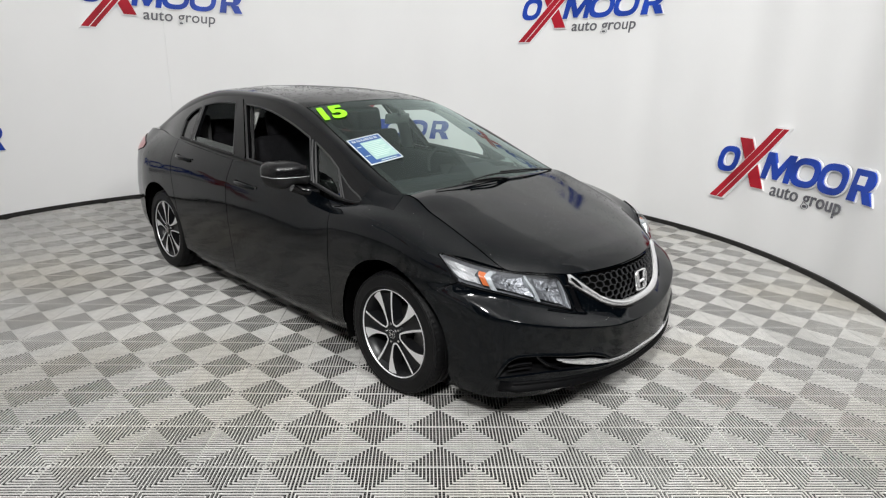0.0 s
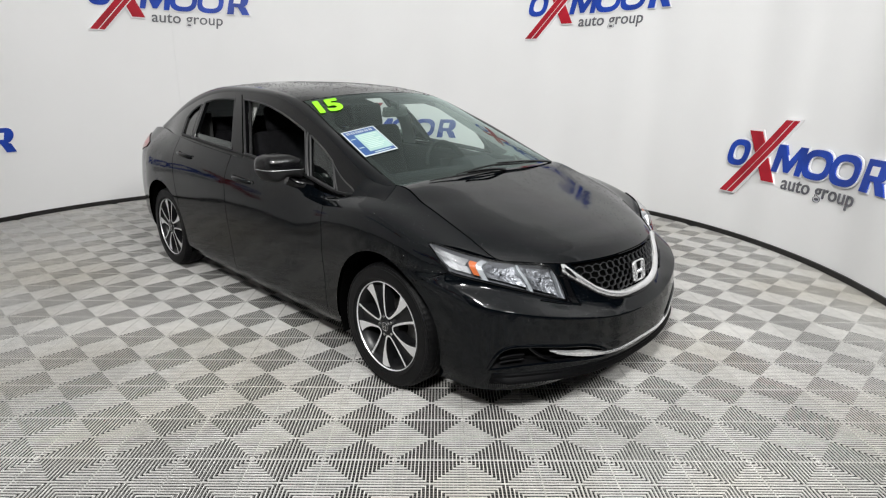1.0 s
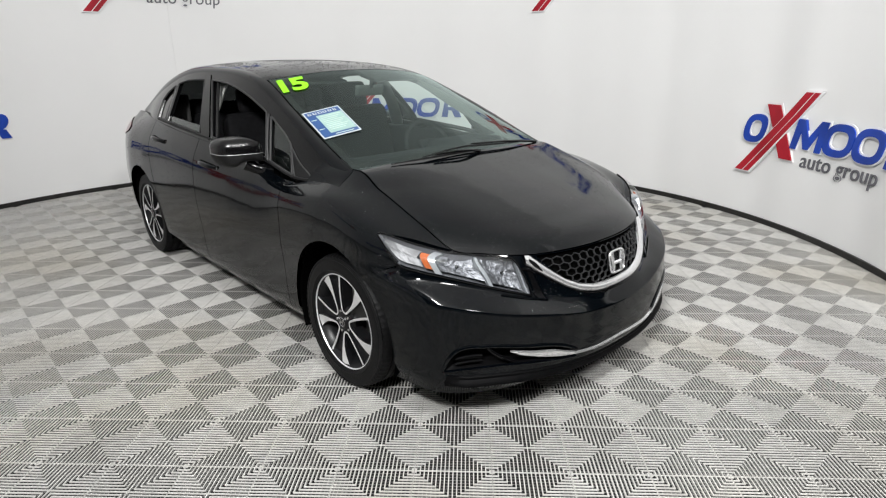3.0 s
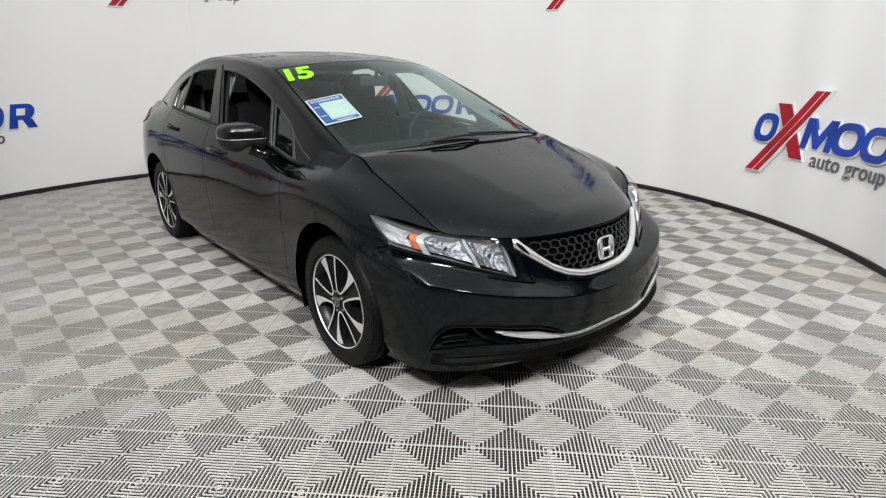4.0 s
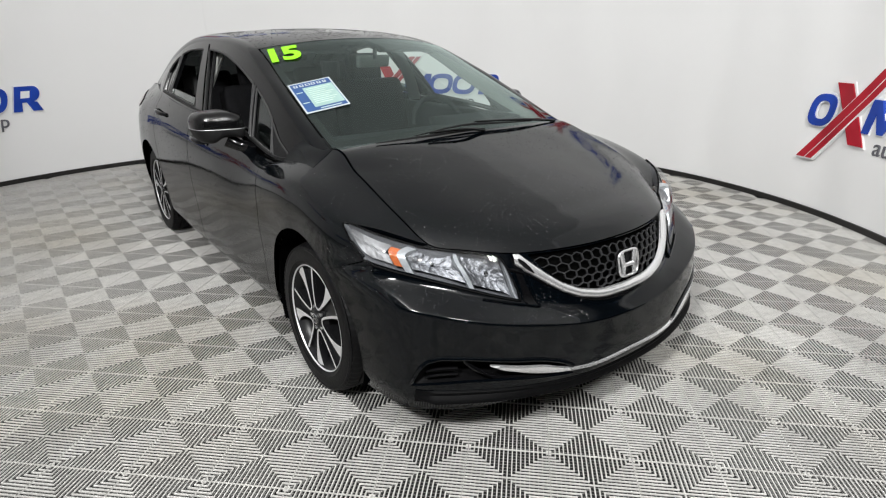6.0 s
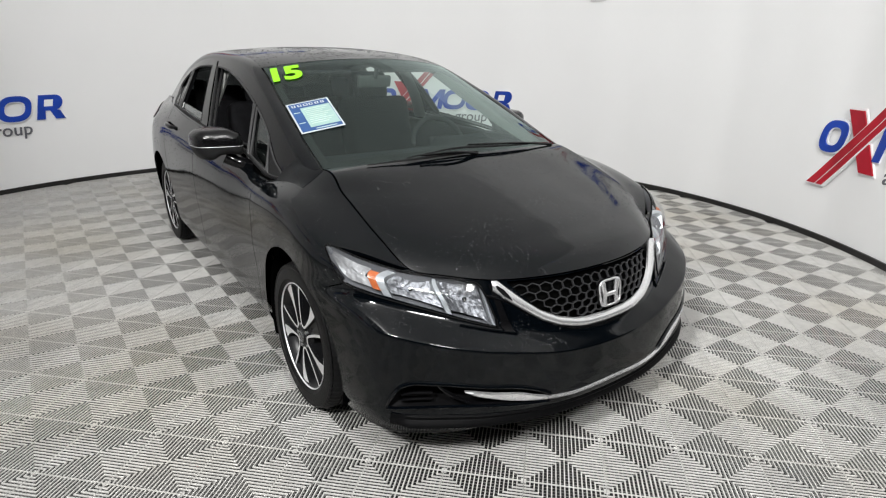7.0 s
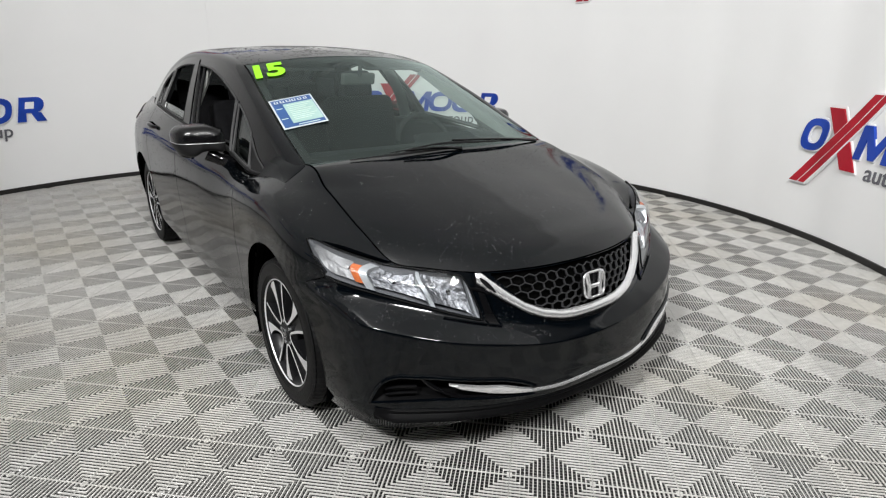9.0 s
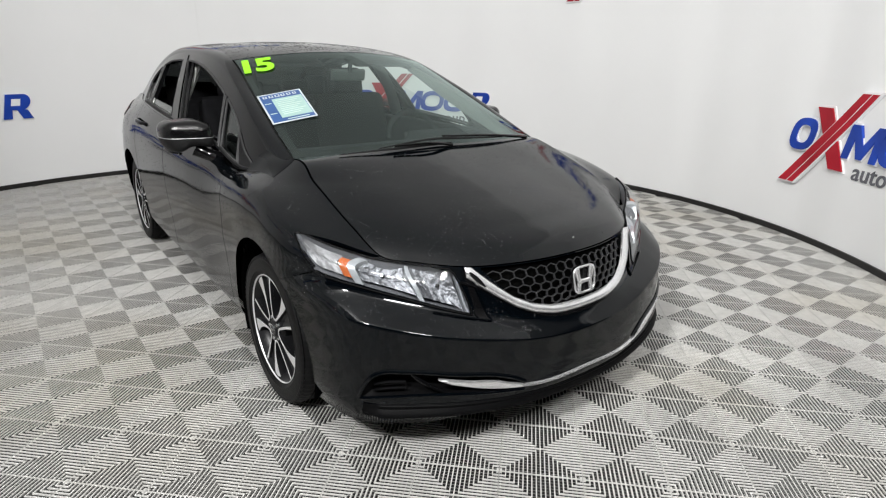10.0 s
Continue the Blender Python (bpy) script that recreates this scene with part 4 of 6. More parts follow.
    pts = [(q0 + (q1 - q0) * f, b0 + (b1 - b0) * f) for (q0, b0), (q1, b1) in zip(edge, edge[1:] + edge[:1]) for f in np.linspace(0, 1, 6, endpoint=False)]
    s.tube([tuple(side(leaned(q, b, 0.004), sgn)) for q, b in pts], 0.004, 6, True)
    part("trim_edge", s, SEAL, car)
    # centre pillar
    s = Shape()
    aa, bb = np.meshgrid(np.linspace(3.22, 3.53, 8), np.linspace(0.03, 0.97, 12), indexing="ij")
    s.grid(side(leaned(aa, bb, 0.005), sgn))
    part("centre_pillar", s, GLOSS, car, "gloss black centre pillar")

# roof
s = Shape()
n = 70
aa, tt = np.meshgrid(np.linspace(-1, 1, 61), np.linspace(0, 1, n), indexing="ij")
edge = CREST(3.0 + 3.0 * tt.ravel()).reshape(61, n, 3)
mid = ROOF_MID(tt.ravel()).reshape(61, n, 3)
w = np.abs(aa)[..., None] ** 2.2
ROOF = mid * (1 - w) + edge * w
ROOF[..., 1] = aa * edge[..., 1]
rimmed(s, ROOF, 1, 0.02)
part("roof", s, PAINT, car, "black painted roof covered with rain drops", 60)

# windscreen, rear screen


def windscreen(a, t):
    """The windscreen: a across (-1 to 1), t from the foot to the top."""
    a, t = np.broadcast_arrays(np.asarray(a, float), np.asarray(t, float))
    shp = a.shape
    a, t = a.ravel(), t.ravel()
    w = (np.abs(a) ** 2.2)[:, None]
    edge = CREST(3.0 * t)
    lo, hi = np.array([1.335, 0, 0.99]), np.array([0.41, 0, 1.408])
    mid = lo + (hi - lo) * t[:, None]
    mid[:, 2] += 0.075 * t * (1 - t)
    p = mid * (1 - w) + edge * w
    p[:, 1] = a * edge[:, 1]
    return p.reshape(shp + (3,))


s = Shape()
aa, tt = np.meshgrid(np.linspace(-0.985, 0.985, 50), np.linspace(0.0, 0.995, 40), indexing="ij")
p = windscreen(aa, tt)
s.grid(p)
part("windscreen", s, GLASS, car, "clear windscreen, wet at the top", 60)
# black printed border of the windscreen
s = Shape()
for a0, a1, t0, t1 in ((-0.985, -0.93, 0, 0.99), (0.93, 0.985, 0, 0.99), (-0.93, 0.93, 0.955, 0.99), (-0.93, 0.93, 0.0, 0.06)):
    aa, tt = np.meshgrid(np.linspace(a0, a1, 24), np.linspace(t0, t1, 24), indexing="ij")
    s.grid(windscreen(aa, tt) - np.array([0.003, 0, 0.004]))
part("windscreen_border", s, PLASTIC, car, "black border printed round the windscreen", 60)
s = Shape()
aa, tt = np.meshgrid(np.linspace(-1, 1, 30), np.linspace(0, 1, 20), indexing="ij")
edge = CREST(6.0 + tt.ravel()).reshape(30, 20, 3)
lo, hi = np.array([-1.90, 0, 1.10]), np.array([-1.24, 0, 1.410])
mid = hi + (lo - hi) * tt[..., None]
mid[..., 2] += 0.09 * tt * (1 - tt)
w = np.abs(aa)[..., None] ** 2.2
p = mid * (1 - w) + edge * w
p[..., 1] = aa * edge[..., 1]
s.grid(p)
part("rear_screen", s, DARK_GLASS, car, "dark rear screen", 60)

# boot lid and tail
s = Shape()
aa, tt = np.meshgrid(np.linspace(-1, 1, 40), np.linspace(0, 1, 24), indexing="ij")
edge = skin(13.0 + 1.0 * tt.ravel(), np.full(tt.size, 5.0)).reshape(40, 24, 3)
lo, hi = np.array([-2.23, 0, 1.07]), np.array([-1.80, 0, 1.10])
mid = hi + (lo - hi) * tt[..., None]
w = np.abs(aa)[..., None] ** 2.4
p = mid * (1 - w) + edge * w
p[..., 1] = aa * edge[..., 1]
s.grid(p)
part("boot_lid", s, PAINT, car, "black painted boot lid", 60)
s = Shape()
for sgn in (-1, 1):
    uu, vv = np.meshgrid(np.linspace(station_at(-1.93, 2.0), 16, 40), np.linspace(0.2, 5, 40), indexing="ij")
    s.grid(side(skin(uu, vv), sgn))
part("rear_bumper", s, PAINT, car, "black painted rear bumper", 60)
for sgn in (-1, 1):
    s = Shape()
    uu, vv = np.meshgrid(np.linspace(13.15, 14.9, 30), np.linspace(3.75, 4.6, 14), indexing="ij")
    vv = 4.15 + (vv - 4.15) * np.clip((uu - 12.95) / 0.9, 0.15, 1)
    s.grid(side(skin(uu, vv, 0.005), sgn))
    part("tail_light", s, RED, car, "red tail light lens")


# ---- wheels ----
def wheel():
    """A wheel on its own axis, y outwards."""
    hub = new("wheel")
    R = TYRE_R
    prof = [(0.224, -0.085), (0.236, -0.098), (0.266, -0.104), (0.298, -0.098), (R - 0.012, -0.088), (R - 0.004, -0.075), (R, -0.06), (R, -0.047), (R - 0.007, -0.045),
            (R - 0.007, -0.039), (R, -0.037), (R + 0.001, -0.012), (R - 0.007, -0.010), (R - 0.007, -0.004), (R + 0.001, -0.002), (R + 0.001, 0.002), (R - 0.007, 0.004),
            (R - 0.007, 0.010), (R + 0.001, 0.012), (R, 0.037), (R - 0.007, 0.039), (R - 0.007, 0.045), (R, 0.047), (R, 0.06), (R - 0.004, 0.075), (R - 0.012, 0.088),
            (0.309, 0.094), (0.305, 0.0985), (0.298, 0.1005), (0.294, 0.0985), (0.274, 0.104), (0.254, 0.1015), (0.248, 0.1035), (0.240, 0.099), (0.230, 0.093), (0.227, 0.085)]

    def sipe(i, k):
        shoulder = (np.abs(np.array([q[1] for q in prof])[k]) > 0.055) & (np.array([q[0] for q in prof])[k] > R - 0.016)
        return np.where(shoulder & (i % 3 == 0), -0.0032, 0.0)

    part("tyre", lathe(prof, 210, "y", sipe), RUBBER, hub, "black rubber tyre with a grooved tread", 40)
    K = 1.10
    rim = part("rim", lathe([(K * r, y) for r, y in ((0.200, -0.09), (0.192, -0.08), (0.180, -0.03), (0.176, 0.04), (0.188, 0.07), (0.199, 0.082), (0.202, 0.086), (0.2075, 0.094), (0.2085, 0.090), (0.206, 0.083))], 96),
               DARK_ALLOY, hub, "black and machined silver alloy rim")
    part("rim_lip", lathe([(K * r, y) for r, y in ((0.2035, 0.0900), (0.2045, 0.0930), (0.2065, 0.0955), (0.2085, 0.0945), (0.2095, 0.090))], 96), ALLOY, hub, "machined silver rim edge")
    part("centre", lathe([(0.0, 0.094), (0.030, 0.094), (0.034, 0.088), (0.058, 0.080), (0.070, 0.066), (0.072, 0.0)], 48), DARK_ALLOY, hub)

    def front(r):
        """How far out the spokes' face lies at a radius."""
        return 0.090 - 0.004 * np.clip((r - 0.05) / 0.17, 0, 1) ** 2

    # five black spokes; a bright ribbon runs down the narrow edge of one, round the opening's foot and out along the broad blade of the next
    for k in range(5):
        c = radians(109 - 72 * k)
        s = Shape()
        rows = []
        for r in np.linspace(0.045, 0.222, 12):
            half = np.interp(r, [0.045, 0.06, 0.09, 0.222], [0.62, 0.46, 0.31, 0.29])
            y = front(r) - 0.012
            rows.append([(r * math.cos(c + q * half), y - (0.05 if abs(q) > 1 else 0.010 * (1 - abs(q))), r * math.sin(c + q * half)) for q in (-1.04, -1, -0.5, 0, 0.5, 1, 1.04)])
        s.grid(np.array(rows))
        part("spoke", s, DARK_ALLOY, hub)
        way = curve([(0.2215, -0.27, 0.013), (0.19, -0.26, 0.012), (0.14, -0.25, 0.011), (0.09, -0.27, 0.010), (0.064, -0.33, 0.009), (0.055, -0.42, 0.009), (0.052, -0.62, 0.009), (0.055, -0.82, 0.009),
                     (0.064, -0.92, 0.010), (0.095, -1.01, 0.012), (0.13, -1.04, 0.018), (0.165, -1.03, 0.031), (0.195, -1.01, 0.046), (0.2215, -0.98, 0.060)])
        flat = [(r * math.cos(c + a), r * math.sin(c + a), w, r) for r, a, w in (way(f) for f in np.linspace(0, 1, 44))]
        s = Shape()
        rows = []
        for i, (x, z, w, r) in enumerate(flat):
            x0, z0, x1, z1 = *flat[max(i - 1, 0)][:2], *flat[min(i + 1, 43)][:2]
            t = Vector((x1 - x0, z1 - z0)).normalized()
            n = Vector((-t.y, t.x))
            rows.append([(x - n.x * w * q, front(r) + dy, z - n.y * w * q) for q, dy in ((-0.53, -0.03), (-0.5, -0.0008), (0.0, 0.0006), (0.5, -0.0008), (0.53, -0.03))])
        s.grid(np.array(rows))
        face = s.mesh("spoke_face", ALLOY, 20)
        face.materials.append(DARK_ALLOY)
        for poly in face.polygons:
            if abs(poly.normal.y) < 0.5:
                poly.material_index = 1
        part("spoke_face", face, ALLOY, hub, "machined silver edge of the spokes")
        nut = lathe([(0.0, 0.090), (0.007, 0.090), (0.0095, 0.086), (0.0105, 0.06)], 6)
        ob = part("wheel_nut", nut, CHROME, hub)
        ob.location = (0.050 * math.cos(c), 0, 0.050 * math.sin(c))
    s = Shape()
    for x, w, h in ((-0.0085, 0.004, 0.026), (0.0085, 0.004, 0.026)):
        s.box((x, 0.0955, 0), (w, 0.004, h))
    s.box((0, 0.0955, 0), (0.014, 0.004, 0.005))
    ringpts = [(0.019 * math.copysign(abs(math.cos(t)) ** 0.6, math.cos(t)), 0.0955, 0.020 * math.copysign(abs(math.sin(t)) ** 0.6, math.sin(t))) for t in np.linspace(0, 2 * math.pi, 24, endpoint=False)]
    s.tube(ringpts, 0.0022, 6, True)
    part("wheel_badge", s, CHROME, hub, "small chrome badge")
    part("brake_disc", lathe([(0.06, 0.012), (0.07, 0.0), (0.135, 0.0), (0.135, -0.022), (0.06, -0.022)], 56), DISC, hub, "steel brake disc")
    s = Shape()
    t = np.radians(np.linspace(-35, 35, 10))
    p = np.zeros((10, 4, 3))
    for k, (r, y) in enumerate(((0.085, 0.02), (0.15, 0.022), (0.152, -0.04), (0.085, -0.04))):
        p[:, k, 0], p[:, k, 1], p[:, k, 2] = r * np.cos(t), y, r * np.sin(t)
    s.grid(p)
    part("brake_caliper", s, DISC, hub)
    return hub


first = wheel()
first.parent = car
first.matrix_basis = pose(AXLE_F, -0.785, TYRE_R - 0.002, 0, 0, 0) @ Matrix.Diagonal((1, -1, 1, 1))
tagged(first, "alloy wheel with a black tyre")
for x, sgn, turn in ((AXLE_R, -1, 20), (AXLE_F, 1, 35), (AXLE_R, 1, 50)):
    w = copy_thing(first, Matrix.Identity(4))
    w.matrix_basis = pose(x, sgn * (0.785 if x > 0 else 0.757), TYRE_R - 0.002, 0, turn, 0) @ Matrix.Diagonal((1, -1 if sgn < 0 else 1, 1, 1))

# ---- nose: headlights, grille, pockets ----
for sgn in (-1, 1):
    lamp = new("headlight")
    lamp.parent = car
    tagged(lamp, "clear headlight with silver reflectors and an amber corner")

    def hl(u, f, lift):
        """A place on the headlight: station u, f from its lower to its upper edge."""
        u = np.asarray(u, float)
        v = HL_LOW(u) + (HL_TOP(u) - HL_LOW(u)) * f
        return side(skin(u, v, lift), sgn)

    uu, ff = np.meshgrid(np.linspace(2.12, 4.98, 70), np.linspace(0, 1, 24), indexing="ij")
    s = Shape()
    s.grid(hl(uu, ff, 0.006))
    part("lens", s, LENS, lamp, "clear plastic headlight lens", 60)
    # case: a dark bowl sunk behind the lens
    s = Shape()
    rim_ = 0.5 - np.abs(ff - 0.5)
    end = np.minimum(uu - 2.12, 4.98 - uu)
    depth = -0.055 * np.clip(rim_ / 0.12, 0, 1) * np.clip(end / 0.2, 0, 1) - 0.003
    s.grid(hl(uu, ff, depth))
    part("housing", s, LAMP_DARK, lamp, "dark grey lamp housing", 50)
    # dark seam round the lamp
    s = Shape()
    loop = [(u, 0.0) for u in np.linspace(2.12, 4.98, 50)] + [(u, 1.0) for u in np.linspace(4.98, 2.12, 50)]
    s.tube([tuple(hl(np.array(u), f, 0.003)) for u, f in loop], 0.0036, 6, True)
    part("seam", s, PIT, lamp)

    def lean(u, f):
        return u + (f - 0.5) * np.interp(u, [2.1, 3.0, 4.1, 4.85], [0.12, 0.36, 0.34, 0.10])

    # outer reflector, ribbed and pale, tapering to the corner
    s = Shape()
    u2, f2 = np.meshgrid(np.linspace(4.10, 4.86, 60), np.linspace(0.13, 0.93, 30), indexing="ij")
    s.grid(hl(lean(u2, f2), f2, -0.018 + 0.00022 * np.sin(u2 * 70 + 9 * f2) + 0.0003 * np.sin(u2 * 31 - f2 * 17) - 0.012 * np.sin(math.pi * (f2 - 0.13) / 0.8)))
    part("corner_reflector", s, CORNER, lamp, "ribbed silver corner reflector", 60)
    s = Shape()
    u2, f2 = np.meshgrid(np.linspace(3.92, 4.06, 8), np.linspace(0.14, 0.76, 10), indexing="ij")
    s.grid(hl(lean(u2, f2), f2, -0.008))
    part("amber_reflector", s, AMBER, lamp, "amber corner reflector")
    # low beam and high beam: faceted silver bowls
    for u0, u1, hub_u, dip in ((3.05, 3.79, 3.42, 0.034), (2.27, 2.94, 2.58, 0.030)):
        s = Shape()
        u2, f2 = np.meshgrid(np.linspace(u0, u1, 56), np.linspace(0.14, 0.94, 44), indexing="ij")
        a, b = (u2 - hub_u) / ((u1 - u0) / 2), (f2 - 0.54) / 0.40
        rough = np.array([noise.noise(Vector((q * 3.1, r * 2.3, u0 * 5))) + 0.6 * noise.noise(Vector((q * 8, r * 5, u0 * 9))) for q, r in zip(a.ravel(), b.ravel())]).reshape(a.shape)
        d = -0.012 - dip * np.clip(1 - 0.5 * (a**2 + b**2), 0, 1) - 0.0025 * rough - 0.0012 * np.abs(np.sin(a * 9))
        s.grid(hl(lean(u2, f2), f2, d))
        part("reflector", s, SILVER, lamp, "faceted silver reflector bowl", 60)
        c = hl(np.array(hub_u), 0.52, -0.036)
        n = (Vector(hl(np.array(hub_u), 0.52, 0.02)) - Vector(c)).normalized() + Vector((0.9, 0, 0))
        bulb = lathe([(0.0, 0.012), (0.008, 0.010), (0.011, 0.0), (0.011, -0.03)], 20)
        ob = part("bulb", bulb, CHROME, lamp)
        ob.matrix_basis = Matrix.Translation(Vector(c)) @ n.normalized().to_track_quat("Y", "Z").to_matrix().to_4x4()
    # pale bezels that stand between the bowls
    for u, w in ((3.87, 0.075), (2.995, 0.05), (2.20, 0.035)):
        s = Shape()
        rows = []
        for f in np.linspace(0.05, 0.96, 14):
            rows.append([hl(np.array(lean(u, f) + q * w), f, l) for q, l in ((-1, -0.03), (-0.8, -0.008), (0.8, -0.006), (1, -0.03))])
        s.grid(np.array(rows))
        part("bezel", s, BEZEL, lamp, "pale silver bezel between the reflectors", 40)
    # side pocket in the bumper with fine bars
    pocket = new("bumper_pocket")
    pocket.parent = car
    tagged(pocket, "black sunken air pocket at the bumper's corner")

    def pk(u, f, lift):
        u = np.asarray(u, float)
        v = PK_LOW(u) + (PK_TOP(u) - PK_LOW(u)) * f
        return side(skin(u, v, lift), sgn)

    uu, ff = np.meshgrid(np.linspace(1.4, 4.03, 60), np.linspace(0, 1, 20), indexing="ij")
    rim_ = 0.5 - np.abs(ff - 0.5)
    end = np.minimum(uu - 1.4, 4.03 - uu)
    depth = -0.06 * np.clip(rim_ / 0.25, 0, 1) ** 0.7 * np.clip(end / 0.35, 0, 1) - 0.004
    # the pocket's shade is put into the bowl's black
    s = Shape()
    s.grid(pk(uu, ff, depth))
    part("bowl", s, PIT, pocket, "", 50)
    s = Shape()
    loop = [(u, 1.0) for u in np.linspace(1.42, 4.01, 50)]
    s.tube([tuple(side(skin(np.array(u), np.array(max(float(PK_TOP(u)) - 0.05, float(PK_LOW(u)) + 0.05)), 0.001), sgn)) for u, f in loop], 0.0075, 8)
    part("upper_edge", s, PAINT, pocket)
    s = Shape()
    s.tube([tuple(side(skin(np.array(u), np.array(float(PK_LOW(u)) + 0.05), 0.001), sgn)) for u in np.linspace(1.42, 4.01, 50)], 0.006, 8)
    part("lower_edge", s, PAINT, pocket)
    for f in (0.30, 0.50):
        s = Shape()
        s.tube([tuple(pk(np.array(u), f, -0.022)) for u in np.linspace(3.35, 3.8, 14)], 0.006, 6)
        part("slat", s, GLOSS, pocket)
    s = Shape()
    s.tube([tuple(pk(np.array(u), 0.96 - 0.85 * min((3.3 - u) / 0.55, 1) ** 0.6 if u < 3.3 else 0.96, -0.012)) for u in np.linspace(3.3, 1.7, 30)], 0.008, 8)
    part("inner_edge", s, GLOSS, pocket)

# grille: honeycomb of black bars over a dark back, chrome surround
grille = new("grille")
grille.parent = car
tagged(grille, "black honeycomb grille with a chrome surround below it")


def nose(y, z, lift=0.0):
    """A place on the nose between the lights, by its y and z."""
    y, z = np.broadcast_arrays(np.asarray(y, float), np.asarray(z, float))
    us = np.interp(np.abs(y).ravel(), [0, 0.22, 0.405, 0.595], [0, 1, 2, 3])
    lo, hi = np.full(us.shape, 2.0), np.full(us.shape, 5.0)
    for _ in range(24):
        m = (lo + hi) / 2
        up = skin(us, m)[:, 2] < z.ravel()
        lo, hi = np.where(up, m, lo), np.where(up, hi, m)
    p = skin(us, (lo + hi) / 2, lift)
    p[:, 1] *= np.where(y.ravel() < 0, -1, 1)
    return p.reshape(y.shape + (3,))


U_LOW = spline((0, 0.10, 0.20, 0.28, 0.335, 0.375, 0.40), (0.535, 0.540, 0.562, 0.600, 0.645, 0.690, 0.70))
s = Shape()
yy, ff = np.meshgrid(np.linspace(-0.385, 0.385, 50), np.linspace(0, 1, 12), indexing="ij")
zl = U_LOW(np.abs(yy)) - 0.01
s.grid(nose(yy, zl + (0.70 - zl) * ff, -0.035))
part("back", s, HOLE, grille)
pitch = 0.044
s = Shape()
done = set()
for i in range(-14, 15):
    for j in range(0, 9):
        cy, cz = pitch * (i + 0.5 * (j % 2)), 0.535 + j * pitch * 0.60
        corners = []
        for k in range(6):
            t = radians(60 * k + 30)
            corners.append((cy + pitch / math.sqrt(3) * math.cos(t), cz + pitch * 0.40 * math.sin(t)))
        for k in range(6):
            a, b = corners[k], corners[(k + 1) % 6]
            key = tuple(sorted(((round(a[0], 3), round(a[1], 3)), (round(b[0], 3), round(b[1], 3)))))
            if key in done:
                continue
            done.add(key)
            if all(abs(q[0]) < 0.385 and float(U_LOW(abs(q[0]))) - 0.004 < q[1] < 0.697 for q in (a, b)):
                pa, pb = nose(a[0], a[1], -0.008), nose(b[0], b[1], -0.008)
                qa, qb = nose(a[0], a[1], -0.016), nose(b[0], b[1], -0.016)
                d = Vector(pb) - Vector(pa)
                up = d.cross(Vector((1, 0, 0))).normalized() * 0.0020
                o = len(s.v)
                for q in (Vector(pa) + up, Vector(pa) - up, Vector(pb) - up, Vector(pb) + up, Vector(qa) + up, Vector(qa) - up, Vector(qb) - up, Vector(qb) + up):
                    s.v.append(tuple(q))
                for f in ((0, 1, 2, 3), (0, 4, 5, 1), (1, 5, 6, 2), (2, 6, 7, 3), (3, 7, 4, 0)):
                    s.f.append(tuple(o + k for k in f))
tagged(part("honeycomb", s, HEX, grille, "gloss black honeycomb bars", 0), kind="stuff")

s = Shape()
n = 90
ys = np.linspace(-0.425, 0.425, n)
rows = []
for y in ys:
    a = abs(y)
    zc = np.interp(a, [0, 0.10, 0.15, 0.225, 0.283, 0.33, 0.38, 0.43], [0.520, 0.524, 0.530, 0.549, 0.577, 0.613, 0.656, 0.702])
    half = np.interp(a, [0, 0.15, 0.225, 0.283, 0.33, 0.38, 0.43], [0.0165, 0.0165, 0.0165, 0.018, 0.021, 0.027, 0.030])
    row = []
    for q, lift in ((-1.0, -0.002), (-0.85, 0.011), (-0.35, 0.017), (0.3, 0.016), (0.85, 0.008), (1.0, -0.006)):
        row.append(nose(y, min(zc + q * half, 0.702), lift))
    rows.append(row)
s.grid(np.array(rows))
part("chrome_surround", s, SATIN, grille, "chrome bow under the grille", 50)
for sgn in (-1, 1):
    s = Shape()
    s.grid(np.array([[nose(sgn * (y + w * q), z, 0.0195) for q in (-1, 0, 1)] for y, z, w in ((0.412, 0.686, 0.003), (0.402, 0.672, 0.010), (0.390, 0.655, 0.010), (0.374, 0.636, 0.002))]))
    part("surround_insert", s, PIT, grille, "black insert in the chrome bow")
s = Shape()
s.tube([tuple(nose(y, (float(U_LOW(min(abs(y), 0.395))) if abs(y) < 0.3 else np.interp(abs(y), [0.3, 0.34, 0.38, 0.44], [0.612, 0.636, 0.668, 0.69])) - 0.036, 0.001)) for y in np.linspace(-0.45, 0.45, 70)], 0.007, 8)
part("lower_bow", s, GLOSS, grille, "gloss black bow under the chrome")

for sgn in (-1, 1):
    trim = new("nose_trim")
    trim.parent = car
    tagged(trim, "gloss black wedge between headlight and grille")
    s = Shape()
    s.grid(side(np.array([[skin(np.array(lo + (hi - lo) * f), np.array(v), 0.003) for f in np.linspace(0, 1, 8)] for v, lo, hi in ((2.90, 1.84, 2.02), (3.1, 1.87, 2.07), (3.4, 1.92, 2.06), (3.7, 1.98, 2.09), (4.2, 2.02, 2.12), (4.8, 2.05, 2.16))]), sgn))
    part("wedge", s, GLOSS, trim, "", 60)
    s = Shape()
    s.tube([tuple(side(skin(np.array(u), np.array(v), 0.005), sgn)) for u, v in zip(np.linspace(2.72, 1.83, 20), np.linspace(2.95, 2.88, 20))], 0.0028, 6)
    part("lower_ridge", s, PAINT, trim)
    s = Shape()
    s.tube([tuple(side(skin(np.array(u), np.array(v), 0.005), sgn)) for u, v in zip(np.linspace(2.04, 1.83, 20), np.linspace(4.5, 2.88, 20))], 0.0028, 6)
    part("upper_ridge", s, PAINT, trim)

